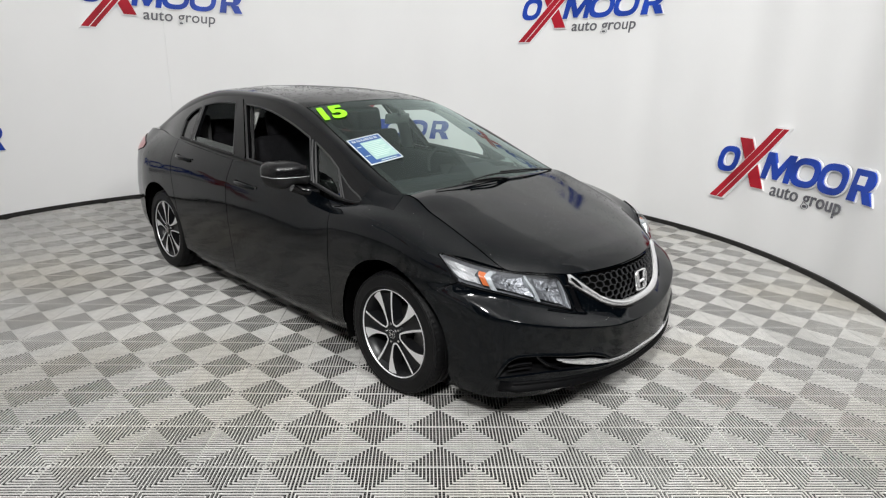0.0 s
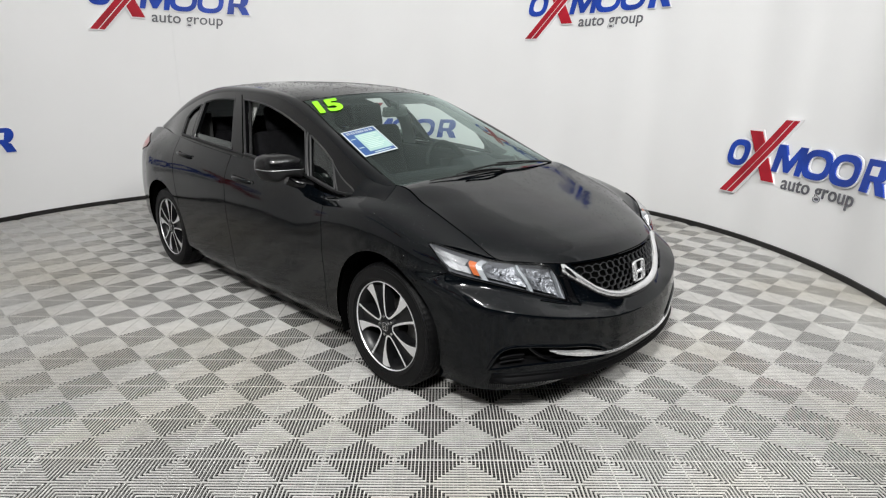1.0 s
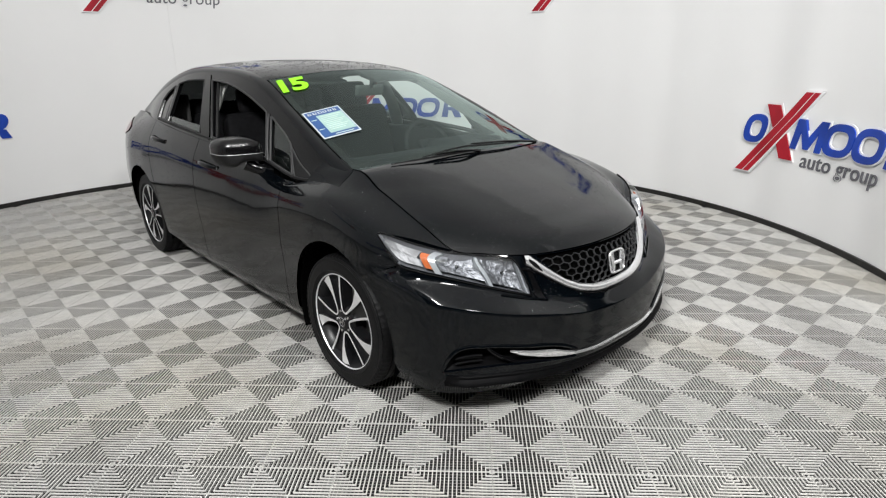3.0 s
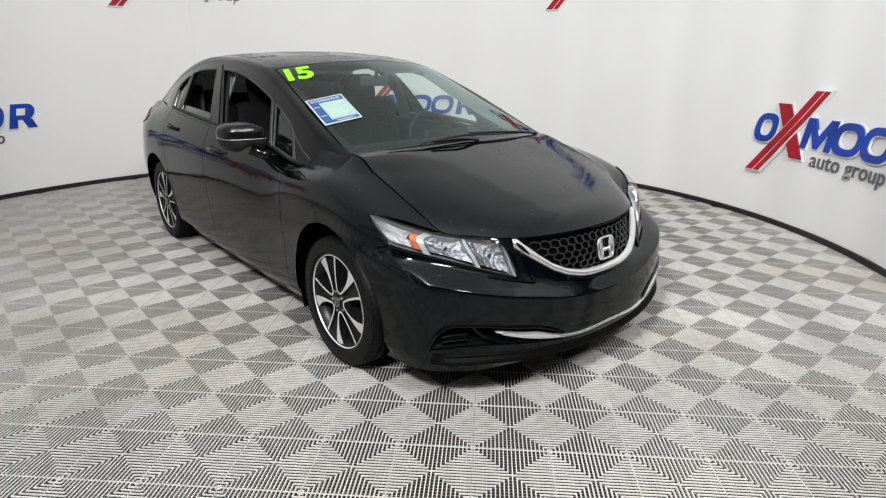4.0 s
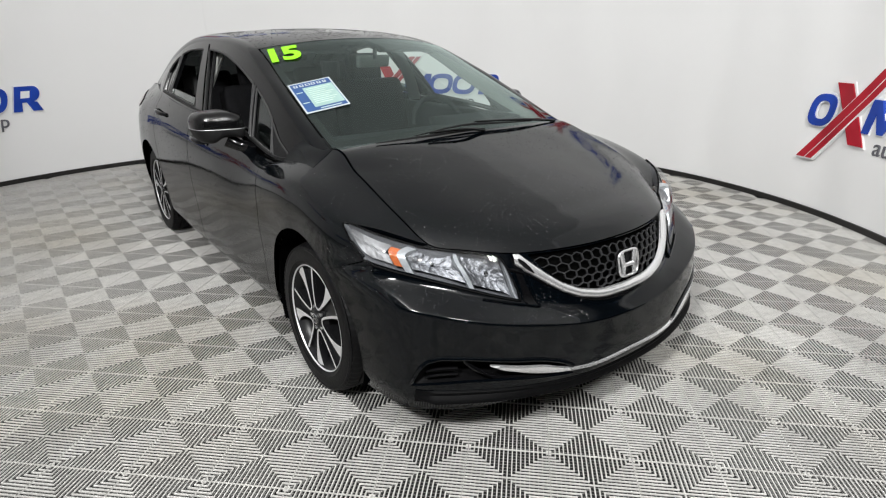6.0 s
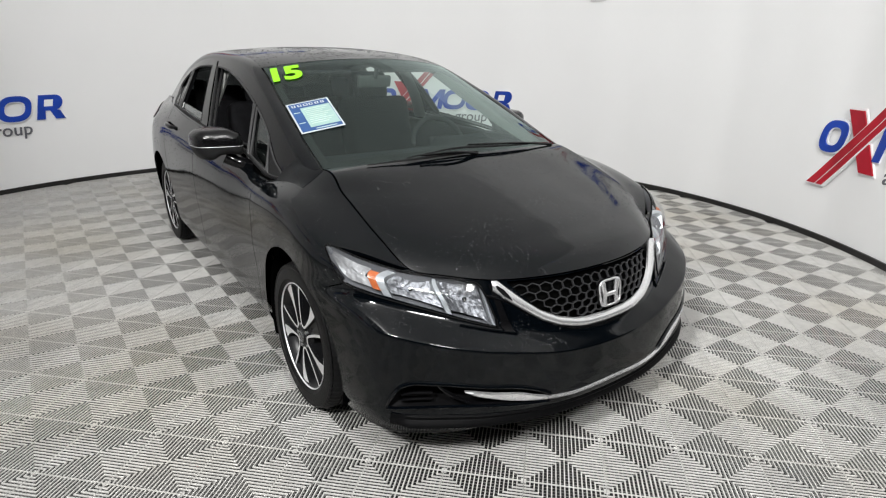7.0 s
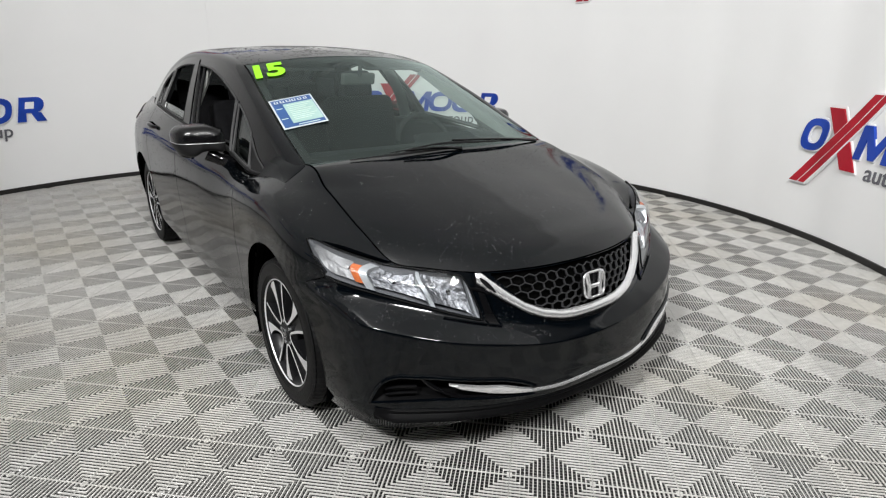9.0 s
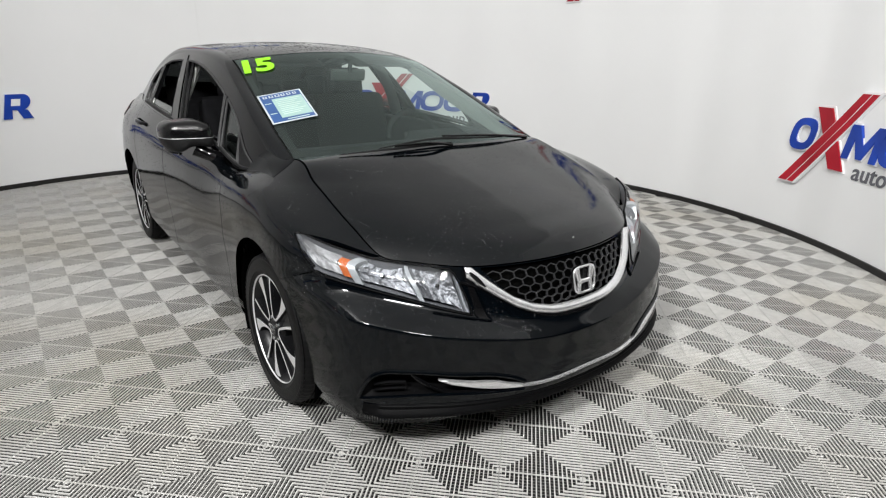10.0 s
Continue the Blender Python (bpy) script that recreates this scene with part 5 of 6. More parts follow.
badge = new("badge")
badge.parent = car
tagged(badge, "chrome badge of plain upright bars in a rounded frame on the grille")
c = nose(0.0, 0.612, 0.020)
s = Shape()
frame_pts = []
for t in np.linspace(0, 2 * math.pi, 40, endpoint=False):
    cy, cz = math.cos(t), math.sin(t)
    y = math.copysign(abs(cy) ** 0.45, cy) * 0.055
    z = math.copysign(abs(cz) ** 0.45, cz) * 0.047
    frame_pts.append((c[0] - 0.18 * z, y * (1 + 1.2 * z), c[2] + z))
s.tube(frame_pts, 0.0042, 8, True)
part("badge_frame", s, SATIN, badge, "chrome rounded frame")
for sg in (-1, 1):
    s = Shape()
    s.tube([(c[0] - 0.18 * z, sg * (0.030 + 0.10 * abs(z + 0.01) + 0.12 * max(z, 0)), c[2] + z) for z in np.linspace(-0.040, 0.042, 9)], [0.009, 0.0085, 0.008, 0.0075, 0.008, 0.0085, 0.009, 0.0095, 0.0095], 8)
    part("badge_bar", s, SATIN, badge, "chrome upright bar")
s = Shape()
s.tube([(c[0], -0.03, c[2] - 0.006), (c[0], 0.03, c[2] - 0.006)], 0.0075, 8)
part("badge_bar", s, SATIN, badge, "chrome cross bar")
s = Shape()
o = [(c[0] - 0.012 - 0.18 * q[1], q[0], c[2] + q[1]) for q in [(0.058 * math.copysign(abs(math.cos(t)) ** 0.45, math.cos(t)), 0.05 * math.copysign(abs(math.sin(t)) ** 0.45, math.sin(t))) for t in np.linspace(0, 2 * math.pi, 32, endpoint=False)]]
s.v = o
s.f = [tuple(range(32))]
part("badge_back", s, GLOSS, badge)

# chrome strip low on the bumper, broad at its ends
CH_V = spline((0, 0.35, 0.9, 1.4, 1.7, 2.0, 2.45, 2.85, 2.9), (1.225, 1.210, 1.182, 1.205, 1.236, 1.276, 1.325, 1.388, 1.40))
CH_W = spline((0, 0.35, 0.9, 1.4, 1.7, 2.0, 2.45, 2.85, 2.9), (0.036, 0.036, 0.036, 0.036, 0.050, 0.072, 0.050, 0.018, 0.008))
s = Shape()
for sgn in (-1, 1):
    rows = []
    for u in np.linspace(0, 2.9, 60):
        rows.append([skin(np.array(u), np.array(float(CH_V(u)) + q * float(CH_W(u))), l) for q, l in ((-1, -0.002), (-0.8, 0.006), (0.0, 0.009), (0.8, 0.006), (1, -0.002))])
    s.grid(side(np.array(rows), sgn), sgn > 0)
part("chrome_strip", s, SATIN, car, "chrome strip along the front bumper", 50)
# dark lower grille and chin, their shade put into the colour
s = Shape()
for sgn in (-1, 1):
    uu, vv = np.meshgrid(np.linspace(0, 3.95, 60), np.linspace(0.55, 0.96, 8), indexing="ij")
    s.grid(side(skin(uu, vv, 0.003), sgn))
part("lower_grille", s, PIT, car, "dull black lower grille, darkened for shade")
s = Shape()
for sgn in (-1, 1):
    rows = []
    for u in np.linspace(0, 4.0, 80):
        k = min(1.0, (4.0 - u) / 0.35)
        rows.append([skin(np.array(u), np.array(v), l * k - 0.002) for v, l in ((0.97, 0.0), (0.93, 0.008), (0.86, 0.008), (0.80, 0.020), (0.735, 0.026), (0.70, 0.026), (0.66, 0.018), (0.58, 0.004), (0.50, -0.006))])
    s.grid(side(np.array(rows), sgn))
part("chin_lip", s, PIT, car, "dull black lip under the bumper, darkened for shade", 40)

# ---- mirrors, wipers, glass marks ----
for sgn in (-1, 1):
    mirror = new("side_mirror")
    mirror.parent = car
    tagged(mirror, "black door mirror with a gloss cap")
    outline = curve([(-0.118, 0.048, 0), (-0.05, 0.070, 0), (0.04, 0.070, 0), (0.105, 0.060, 0), (0.130, 0.040, 0), (0.134, 0.0, 0), (0.126, -0.032, 0), (0.090, -0.074, 0), (0.050, -0.082, 0),
                     (0.0, -0.060, 0), (-0.06, -0.056, 0), (-0.118, -0.060, 0), (-0.130, 0.0, 0), (-0.118, 0.048, 0)])
    ring = outline(np.linspace(0, 1, 48, endpoint=False))
    levels = ((-0.052, 0.80), (-0.056, 0.93), (-0.045, 0.99), (-0.02, 1.0), (0.01, 0.98), (0.04, 0.955), (0.060, 0.90), (0.074, 0.81), (0.084, 0.66), (0.090, 0.42), (0.092, 0.02))
    p = np.zeros((48, len(levels), 3))
    for j, (x, k) in enumerate(levels):
        p[:, j, 0] = 0.575 + x - 0.22 * 0.86 * ring[:, 0] * k
        p[:, j, 1] = 0.928 + 0.86 * ring[:, 0] * k
        p[:, j, 2] = 1.022 + ring[:, 1] * k
    split = 1.012
    whole = Shape()
    whole.grid(side(p, sgn), wrap=True)
    for name, upper, mat, label in (("cap", True, CAP, "gloss black painted mirror cap"), ("lower_shell", False, PLASTIC, "dull black lower shell of the mirror")):
        s = Shape()
        s.v = [(x, y, max(z, split + 0.001) if upper else min(z, split - 0.002)) for x, y, z in whole.v]
        s.f = [f for f in whole.f if (max(whole.v[k][2] for k in f) > split) == upper or min(whole.v[k][2] for k in f) < split < max(whole.v[k][2] for k in f)]
        part(name, s, mat, mirror, label, 60)
    # bright wet line where cap and shell meet
    near, far_ = [], []
    for j in range(2, len(levels)):
        cross = []
        for i in range(48):
            q0, q1 = p[i, j], p[(i + 1) % 48, j]
            if (q0[2] - split) * (q1[2] - split) < 0:
                cross.append(q0 + (q1 - q0) * (split - q0[2]) / (q1[2] - q0[2]))
        if len(cross) > 1:
            cross.sort(key=lambda c: c[1])
            near.append(cross[0])
            far_.append(cross[-1])
    line = [tuple(side(q, sgn)) for q in near + far_[::-1]]
    s = Shape()
    s.tube(line, 0.0014, 6)
    part("cap_seam", s, SATIN, mirror, "bright wet seam across the mirror")
    s = Shape()
    q = [(0.60, 0.90, 0.955), (0.62, 0.85, 0.925), (0.66, 0.80, 0.915), (0.70, 0.775, 0.92)]
    s.tube([tuple(side(np.array(k), sgn)) for k in q], [0.035, 0.028, 0.032, 0.04], 12)
    part("arm", s, GLOSS, mirror)
    s = Shape()
    t = np.linspace(0, 2 * math.pi, 24, endpoint=False)
    s.v = [tuple(side(np.array([0.518 - 0.022 * math.cos(a), 0.938 + 0.086 * math.cos(a), 1.02 + 0.055 * math.sin(a)]), sgn)) for a in t]
    s.f = [tuple(range(24))]
    part("mirror_glass", s, CHROME, mirror, "mirror glass")

for root, path in ((0.10, ((0.06, 0.012), (-0.25, 0.012), (-0.50, 0.008), (-0.74, 0.0))), (0.90, ((0.62, 0.028), (0.28, 0.042), (0.0, 0.055), (-0.46, 0.022)))):
    wiper = new("wiper")
    wiper.parent = car
    tagged(wiper, "black windscreen wiper resting at the foot of the glass")
    lift = np.array([0.034, 0, 0.006])
    f = curve([windscreen(np.array(a), np.array(t)) + lift for a, t in path])
    pts = [f(k) for k in np.linspace(0, 1, 20)]
    s = Shape()
    s.tube([tuple(q) for q in pts], [0.0065 - 0.004 * abs(k - 9) / 10 for k in range(20)], 6)
    part("blade", s, PLASTIC, wiper)
    q0 = windscreen(np.array(root), np.array(0.0)) + np.array([0.02, 0, 0.006])
    g = curve([q0, q0 * 0.5 + pts[6] * 0.5 + np.array([0.012, 0, 0.012]), pts[10] + np.array([0.004, 0, 0.012])])
    s = Shape()
    s.tube([tuple(g(k)) for k in np.linspace(0, 1, 10)], [0.008 - 0.0004 * k for k in range(10)], 8)
    part("arm", s, GLOSS, wiper)
# cowl between bonnet and glass
s = Shape()
aa, ff = np.meshgrid(np.linspace(-0.94, 0.94, 50), np.linspace(0, 1, 6), indexing="ij")
b = BACK(np.abs(aa.ravel())).reshape(50, 6, 3)
b[..., 1] *= np.where(aa < 0, -1, 1)
b[..., 0] += 0.03 - 0.07 * ff
b[..., 2] += -0.022 + 0.020 * ff
s.grid(b)
part("cowl_panel", s, PLASTIC, car, "dull black panel at the foot of the windscreen")


def on_glass(a, t):
    p = windscreen(np.array(a), np.array(t))
    du = windscreen(np.array(a + 0.01), np.array(t)) - windscreen(np.array(a - 0.01), np.array(t))
    dt = windscreen(np.array(a), np.array(t + 0.01)) - windscreen(np.array(a), np.array(t - 0.01))
    x = Vector(du).normalized()
    y = Vector(dt)
    y = (y - y.dot(x) * x).normalized()
    z = x.cross(y)
    return Vector(p), x, y, z


def glass_frame(a, t, turn=0.0):
    """A pose lying on the glass, x to the car's left, y up the glass."""
    p, x, y, z = on_glass(a, t)
    if z.x < 0:
        z = -z
    m = Matrix((x, y, z)).transposed().to_4x4()
    m.translation = p + z * 0.005
    return m @ pose(0, 0, 0, 0, 0, turn)


digits = bpy.data.curves.new("year_number", "FONT")
digits.body = "15"
digits.size, digits.extrude, digits.offset, digits.space_character = 0.205, 0.0008, 0.0075, 0.90
digits.align_x, digits.align_y = "CENTER", "CENTER"
digits.materials.append(GREEN)
ob = new("year_number", digits)
ob.parent = car
ob.matrix_basis = glass_frame(-0.865, 0.88, -1.0)
tagged(ob, "fluorescent green number stuck on the windscreen")

INK = material("grey_green_text", (0.48, 0.60, 0.55), 0.6, vary=0.1)
sticker = new("window_sticker")
sticker.parent = car
tagged(sticker, "blue and white price sheet behind the windscreen")
base = glass_frame(-0.828, 0.476, -5.5)


def sheet(name, x0, x1, y0, y1, z, mat, label=""):
    s = Shape()
    s.box(((x0 + x1) / 2, (y0 + y1) / 2, z), (x1 - x0, y1 - y0, 0.001))
    ob = part(name, s, mat, sticker, label, 0)
    ob.matrix_basis = base


SW, SH = 0.104, 0.136
sheet("sheet", -SW, SW, -SH, SH, 0.0, PAPER, "white paper sheet")
sheet("blue_panel", -SW + 0.008, SW - 0.008, -SH + 0.010, SH - 0.010, 0.0012, BLUE_INK, "blue printed panel")
sheet("pale_panel", -0.050, SW - 0.011, -0.100, 0.078, 0.0024, PAPER_GREEN, "pale green panel")
for k, wide in enumerate((0.019, 0.020, 0.023, 0.019, 0.019, 0.017)):
    sheet("heading_bar", -0.084 + k * 0.0285, -0.084 + k * 0.0285 + wide, 0.094, 0.113, 0.0026, PAPER)
    sheet("heading_notch", -0.084 + k * 0.0285 + 0.006, -0.084 + k * 0.0285 + wide - 0.006, 0.098, 0.109, 0.0036, BLUE_INK)
for k in range(9):
    sheet("text_bar", -0.036, 0.078 - 0.016 * (k % 3), 0.058 - k * 0.0165, 0.062 - k * 0.0165, 0.0038, INK)
sheet("foot_bar", -0.03, 0.07, -0.119, -0.114, 0.0026, INK)
sheet("side_bar", -0.090, -0.060, -0.054, -0.049, 0.0026, INK)
sheet("side_bar", -0.090, -0.060, 0.040, 0.045, 0.0026, INK)

# ---- cabin ----
s = Shape()
aa, ff = np.meshgrid(np.linspace(-0.97, 0.97, 40), np.linspace(0, 1, 14), indexing="ij")
b = BACK(np.abs(aa.ravel())).reshape(40, 14, 3)
b[..., 1] *= np.where(aa < 0, -1, 1)
b[..., 0] += -0.05 - 0.62 * ff
b[..., 2] += -0.045 + 0.03 * np.sin(math.pi * np.clip(ff * 1.3, 0, 1)) - 0.30 * np.clip(ff - 0.8, 0, 1) / 0.2
b[..., 2] += np.where((aa > 0.25) & (aa < 0.8), 0.05 * np.exp(-((ff - 0.72) / 0.12) ** 2), 0)
s.grid(b)
part("dashboard", s, DASH, car, "dark grey dashboard top", 50)
steering = new("steering_wheel")
steering.parent = car
tagged(steering, "black steering wheel with three spokes")
rimp = [(0.0, 0.185 * math.cos(t), 0.185 * math.sin(t)) for t in np.linspace(0, 2 * math.pi, 40, endpoint=False)]
s = Shape()
s.tube(rimp, 0.016, 10, True)
ob = part("rim", s, DASH, steering)
s = Shape()
for t in (0, math.pi, -math.pi / 2):
    s.tube([(-0.0, 0.05 * math.cos(t), 0.05 * math.sin(t)), (0, 0.18 * math.cos(t), 0.18 * math.sin(t))], 0.014, 8)
part("spokes", s, DASH, steering)
soft_box("airbag_pad", (0.05, 0.15, 0.13), 0.02, DASH, steering, pose(0.0, 0, 0))
steering.matrix_basis = pose(0.60, 0.37, 0.90, 0, -24, 0)
for sgn in (-1, 1):
    seat = new("front_seat")
    seat.parent = car
    tagged(seat, "black cloth front seat with its headrest")
    soft_box("cushion", (0.50, 0.50, 0.16), 0.06, CLOTH, seat, pose(0.12, sgn * 0.37, 0.47, 0, -8, 0))
    soft_box("backrest", (0.16, 0.52, 0.70), 0.07, CLOTH, seat, pose(-0.18, sgn * 0.38, 0.80, 0, -16, 0))
    soft_box("headrest", (0.10, 0.25, 0.19), 0.045, CLOTH, seat, pose(-0.31, sgn * 0.38, 1.215, 0, -12, 0))
    s = Shape()
    for dy in (-0.06, 0.06):
        s.tube([(-0.29, sgn * 0.37 + dy, 1.06), (-0.325, sgn * 0.37 + dy, 1.16)], 0.007, 8)
    part("headrest_posts", s, CHROME, seat)
    soft_box("door_lining", (2.0, 0.05, 0.55), 0.02, DASH, car, pose(-0.1, sgn * 0.735, 0.70), "dark door lining")
    s = Shape()
    lie = curve([(-0.245, 0.770, 0.98), (-0.240, 0.745, 1.08), (-0.235, 0.685, 1.21), (-0.245, 0.643, 1.29), (-0.28, 0.585, 1.375)])
    dx = np.linspace(-0.075, 0.075, 9)
    rows = np.stack([lie(np.linspace(0, 1, 14)) + np.array([d, -0.024 * (1 - (d / 0.075) ** 4), 0]) for d in dx], axis=1)
    s.grid(side(rows, sgn))
    part("pillar_lining", s, PILLAR, car, "pale grey pillar lining")
    s = Shape()
    t = np.linspace(0.15, 2.95, 24)
    lo, hi = RAIL(t), CREST(t)
    rows = np.stack([lo + (hi - lo) * f + np.array([-0.015 - 0.05 * max(f - 0.8, 0), -0.016 - 0.10 * max(f - 0.8, 0), -0.022 - 0.03 * max(f - 0.8, 0)]) for f in ((-0.1, 0.2, 0.5, 0.75, 0.95) if sgn < 0 else (-0.1, 0.2, 0.6, 1.0, 1.5))], axis=1)
    s.grid(side(rows, sgn))
    part("front_pillar_lining", s, TRIM, car, "pale grey lining of the front pillar", 60)
rear = new("rear_seat")
rear.parent = car
tagged(rear, "black cloth rear bench with headrests")
soft_box("cushion", (0.48, 1.25, 0.16), 0.06, CLOTH, rear, pose(-0.78, 0, 0.48, 0, -6, 0))
soft_box("backrest", (0.16, 1.25, 0.62), 0.07, CLOTH, rear, pose(-1.10, 0, 0.78, 0, -22, 0))
for y in (-0.38, 0.0, 0.38):
    soft_box("headrest", (0.09, 0.24, 0.13), 0.04, CLOTH, rear, pose(-1.23, y, 1.12, 0, -16, 0))
for sgn in (-1, 1):
    soft_box("corner_lining", (0.30, 0.03, 0.20), 0.012, LINING, car, pose(-1.20, sgn * 0.57, 1.13, 0, 0, 0), "dark lining of the rear pillar")
soft_box("rear_bulkhead", (0.03, 1.16, 0.55), 0.01, LINING, car, pose(-1.66, 0, 0.86), "dark panel behind the rear seat")
soft_box("parcel_shelf", (0.55, 1.15, 0.03), 0.01, DASH, car, pose(-1.50, 0, 1.03), "dark parcel shelf")
s = Shape()
s.grid(ROOF[::2, ::3] * np.array([1, 0.97, 1]) - np.array([0, 0, 0.035]))
part("headlining", s, LINING, car, "dark grey headlining")
mirror = new("inner_mirror")
mirror.parent = car
tagged(mirror, "grey inner mirror under the roof")
soft_box("mirror_case", (0.03, 0.22, 0.065), 0.014, MIRROR_CASE, mirror, pose(0.47, 0.0, 1.285, 0, 10, 6))
s = Shape()
s.tube([(0.49, 0, 1.30), (0.50, 0, 1.36)], 0.012, 8)
part("stem", s, DASH, mirror)
for y in (-0.30, 0.32):
    soft_box("sun_visor", (0.16, 0.42, 0.018), 0.008, LINING, car, pose(0.29, y, 1.352, 0, 12, 0), "dark grey sun visor")


# ---- rain drops on bonnet, roof and glass ----
def drops(name, places, label, big=1.0):
    """Small flattened beads of water."""
    s = Shape()
    rng = random.Random(7)
    for p, n in places:
        r = rng.choice((0.0009, 0.0012, 0.0016, 0.0024)) * rng.uniform(0.8, 1.2) * big
        n = Vector(n).normalized()
        x = n.orthogonal().normalized()
        y = n.cross(x)
        c = Vector(p)
        o = len(s.v)
        e = rng.uniform(0.8, 1.35)
        for k in range(6):
            t = k * math.pi / 3
            s.v.append(tuple(c + r * (math.cos(t) * x * e + math.sin(t) * y)))
        for k in range(6):
            t = k * math.pi / 3
            s.v.append(tuple(c + r * 0.7 * (math.cos(t) * x * e + math.sin(t) * y) + n * r * 0.45))
        s.v.append(tuple(c + n * r * 0.6))
        for k in range(6):
            j = (k + 1) % 6
            s.f.append((o + k, o + j, o + 6 + j, o + 6 + k))
            s.f.append((o + 6 + k, o + 6 + j, o + 12))
    return tagged(part(name, s, WATER, car, label, 80), kind="stuff")


rng = random.Random(3)
spots = []
while len(spots) < 2200:
    a, t = rng.uniform(-0.97, 0.97), rng.uniform(0.03, 0.98)
    if noise.noise(Vector((a * 2.5, t * 3.5, 0.3))) + rng.uniform(-0.25, 0.45) < 0.0:
        continue
    p = bonnet(np.array(abs(a)), np.array(t), 0.002) * np.array([1, -1 if a < 0 else 1, 1])
    spots.append((p, (0.25, 0.1 * a, 1)))
drops("bonnet_water", spots, "rain drops on the bonnet", 1.05)
spots = []
while len(spots) < 6500:
    i, j = rng.uniform(0, 59.9), rng.uniform(0, 55)
    if noise.noise(Vector((i * 0.12, j * 0.12, 5.3))) + rng.uniform(-0.2, 0.5) < 0.0:
        continue
    i0, j0 = int(i), int(j)
    fi, fj = i - i0, j - j0
    p = (ROOF[i0, j0] * (1 - fi) + ROOF[i0 + 1, j0] * fi) * (1 - fj) + (ROOF[i0, j0 + 1] * (1 - fi) + ROOF[i0 + 1, j0 + 1] * fi) * fj
    spots.append((p, (0.05, 0.02 * (i - 30) / 3, 1)))
drops("roof_water", spots, "rain drops on the roof", 1.25)
spots = []
while len(spots) < 700:
    u, v = rng.uniform(1.0, 5.0), rng.uniform(2.0, 4.6)
    if in_opening(u, v) or (2.1 < u and HL_LOW(min(max(u, 2.12), 4.99)) - 0.1 < v):
        continue
    if noise.noise(Vector((u * 3, v * 3, 9.1))) + rng.uniform(-0.3, 0.3) < 0.0:
        continue
    p, q = skin(np.array(u), np.array(v)), skin(np.array(u), np.array(v), 0.01)
    spots.append((side(p, -1), side(q - p, -1)))
drops("bumper_water", spots, "rain drops on the bumper")

spots = []
while len(spots) < 2800:
    u, v, sgn = rng.uniform(5.1, 13.2), rng.uniform(3.1, 4.9), rng.choice((-1, 1))
    if noise.noise(Vector((u * 2, v * 3, 4.7 * sgn))) + rng.uniform(-0.3, 0.3) < 0.0:
        continue
    p, q = skin(np.array(u), np.array(v)), skin(np.array(u), np.array(v), 0.01)
    spots.append((side(p, sgn), side(q - p, sgn)))
drops("flank_water", spots, "rain drops on the doors and wings", 0.95)


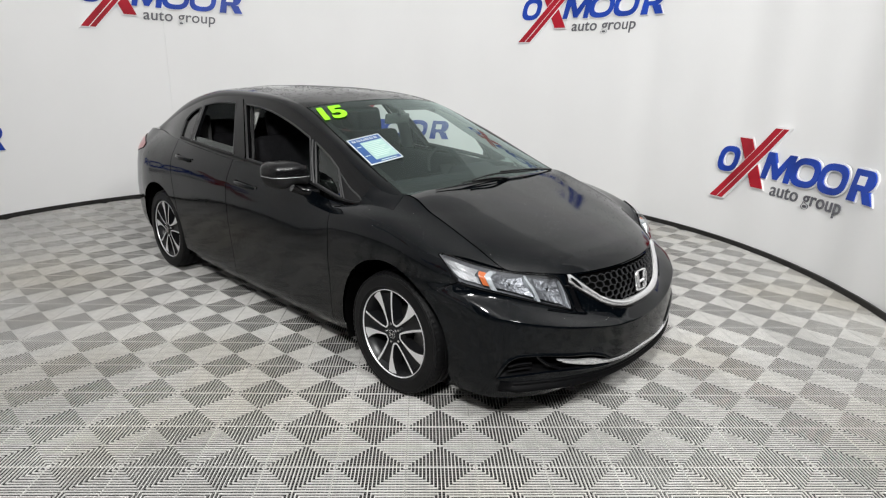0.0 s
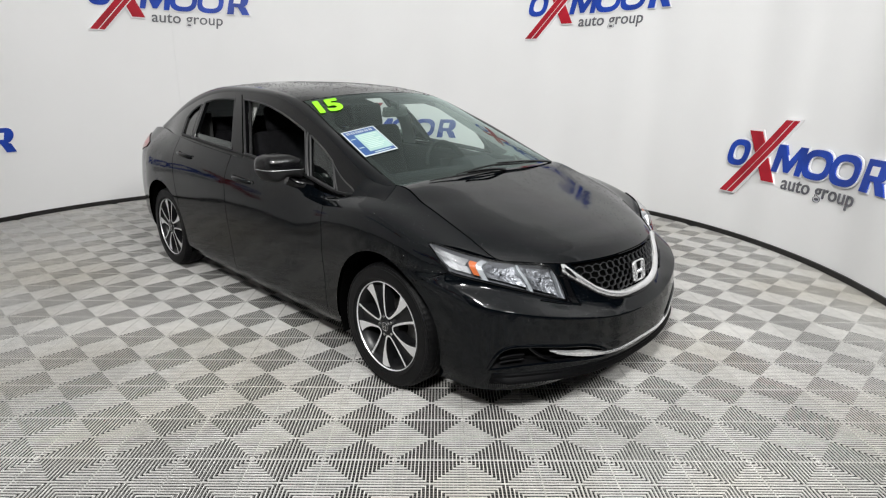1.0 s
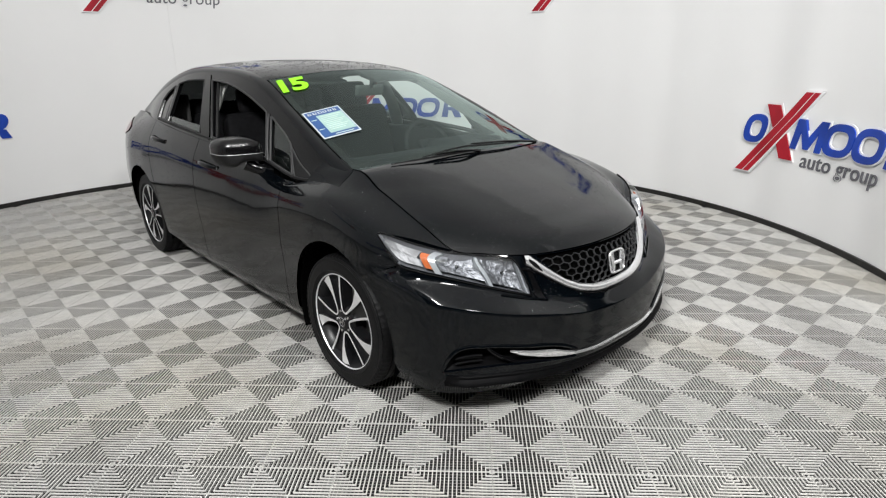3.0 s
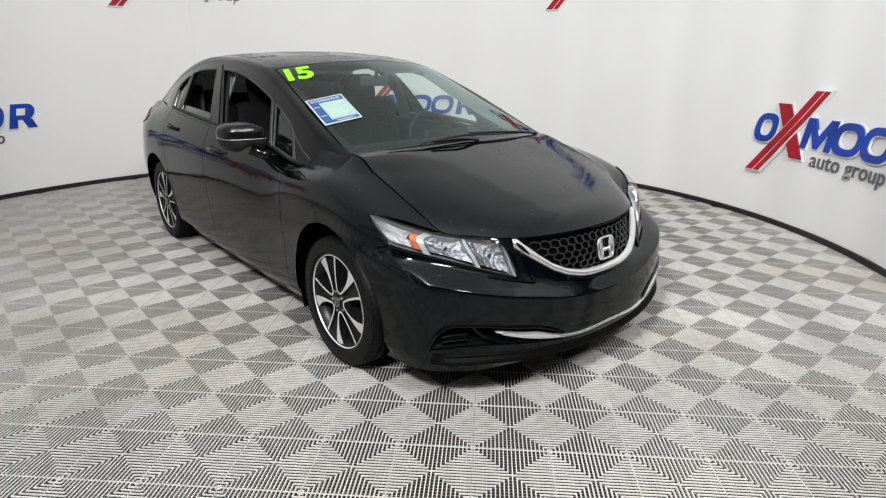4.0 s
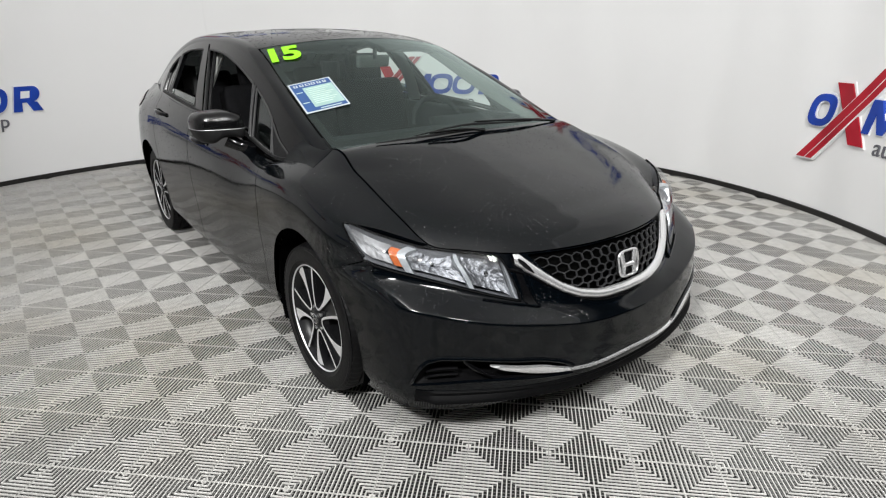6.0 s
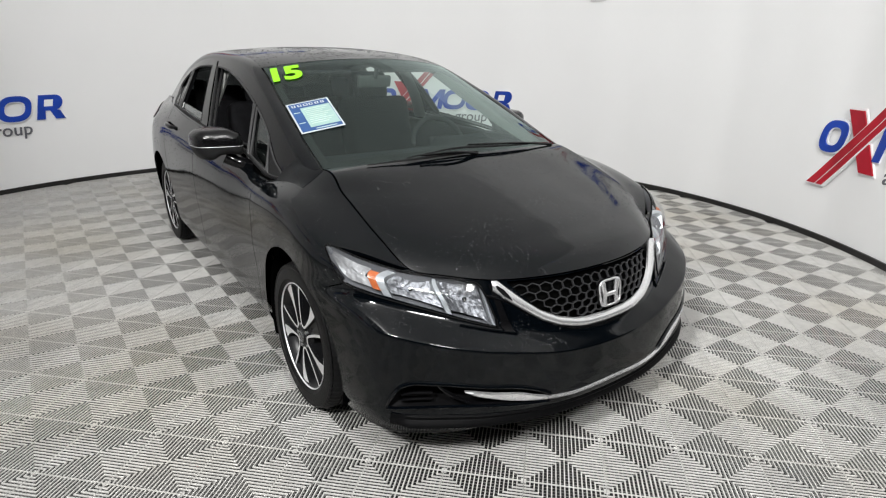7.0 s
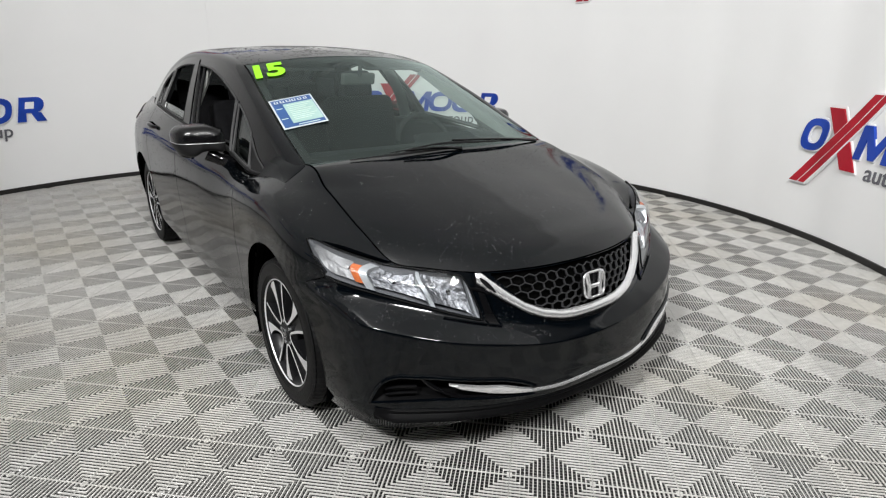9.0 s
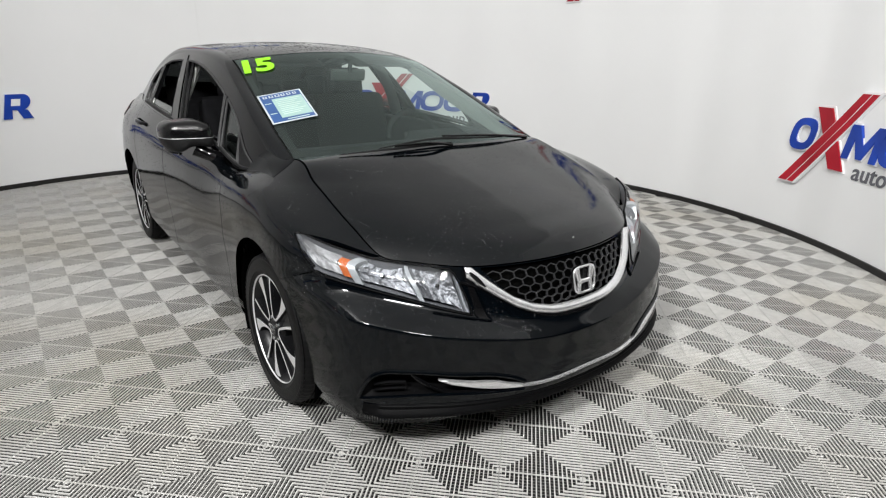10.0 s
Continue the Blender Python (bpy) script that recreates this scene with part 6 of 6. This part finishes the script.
# ---- floor tiles ----
def tile_shape():
    """A tile of flat bars over a low lattice: each of its four triangles has bars that run square to its edge. Its top lies at z 0."""
    s = Shape()
    n, top, foot = 19, 0.0, -0.0049
    pitch, wide = TILE / n, TILE / n * 0.25
    half = TILE / 2
    for k in range(n):
        c = -half + (k + 0.5) * pitch
        for quarter in range(4):
            ca, sa = (1, 0, -1, 0)[quarter], (0, 1, 0, -1)[quarter]
            ends = [(abs(y), half - 0.0022, y) for y in (c - wide / 2, c + wide / 2)]
            o = len(s.v)
            for z in (top, foot):
                for x, y in ((ends[0][0], ends[0][2]), (ends[0][1], ends[0][2]), (ends[1][1], ends[1][2]), (ends[1][0], ends[1][2])):
                    s.v.append((x * ca - y * sa, x * sa + y * ca, z))
            s.f += [(o, o + 1, o + 2, o + 3), (o, o + 4, o + 5, o + 1), (o + 3, o + 2, o + 6, o + 7), (o + 1, o + 5, o + 6, o + 2), (o, o + 3, o + 7, o + 4)]
    # cross ribs lower down, seen between the bars
    low, thin = -0.0125, pitch * 0.04
    for k in range(n):
        c = -half + (k + 0.5) * pitch
        for ca, sa in ((1, 0), (0, 1)):
            o = len(s.v)
            for y in (c - thin, c + thin):
                for x in (-half, half):
                    s.v.append((x * ca - y * sa, x * sa + y * ca, low - 0.0004 * sa))
            s.f.append((o, o + 1, o + 3, o + 2))
    # the thin edge beads
    for quarter in range(4):
        ca, sa = (1, 0, -1, 0)[quarter], (0, 1, 0, -1)[quarter]
        o = len(s.v)
        x0, x1 = half - 0.0019, half - 0.0008
        for z in (top - 0.0012, foot):
            for x, y in ((x0, -x0), (x1, -x1), (x1, x1), (x0, x0)):
                s.v.append((x * ca - y * sa, x * sa + y * ca, z))
        s.f += [(o, o + 1, o + 2, o + 3), (o, o + 3, o + 7, o + 4), (o + 1, o + 5, o + 6, o + 2)]
    return s


# near-black sheet under the ribs: puts the shade of the gaps into colour
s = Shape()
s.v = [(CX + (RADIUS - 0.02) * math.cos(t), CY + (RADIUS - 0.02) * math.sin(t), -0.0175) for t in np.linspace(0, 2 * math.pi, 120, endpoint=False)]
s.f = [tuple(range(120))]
part("tile_bed", s, material("tile_gap_shade", (0.010, 0.010, 0.010), 0.9, bump=0.2, vary=0.3), floor, "", 0)
tile_mesh = tile_shape().mesh("floor_tile", FLOOR, 0)
cells = []
for i in range(-18, 18):
    for j in range(-10, 26):
        x, y = TILE * (i + 0.5), TILE * (j + 0.5)
        if math.hypot(x - CX, y - CY) < RADIUS + 0.10:
            cells.append((math.hypot(x - 0.3, y - 0.2), x, y))
cells.sort()
for _, x, y in cells[:300]:
    ob = new("floor_tile", tile_mesh)
    ob.parent = floor
    ob.location = (x, y, 0)
tv = np.array([tuple(q.co) for q in tile_mesh.vertices])
tf = [tuple(q.vertices) for q in tile_mesh.polygons]
s = Shape()
for _, x, y in cells[300:]:
    o = len(s.v)
    s.v.extend(map(tuple, tv + np.array([x, y, 0])))
    s.f.extend(tuple(o + k for k in q) for q in tf)
tagged(part("far_floor_tiles", s, FLOOR, floor, "light grey ribbed floor tiles", 0), kind="stuff")
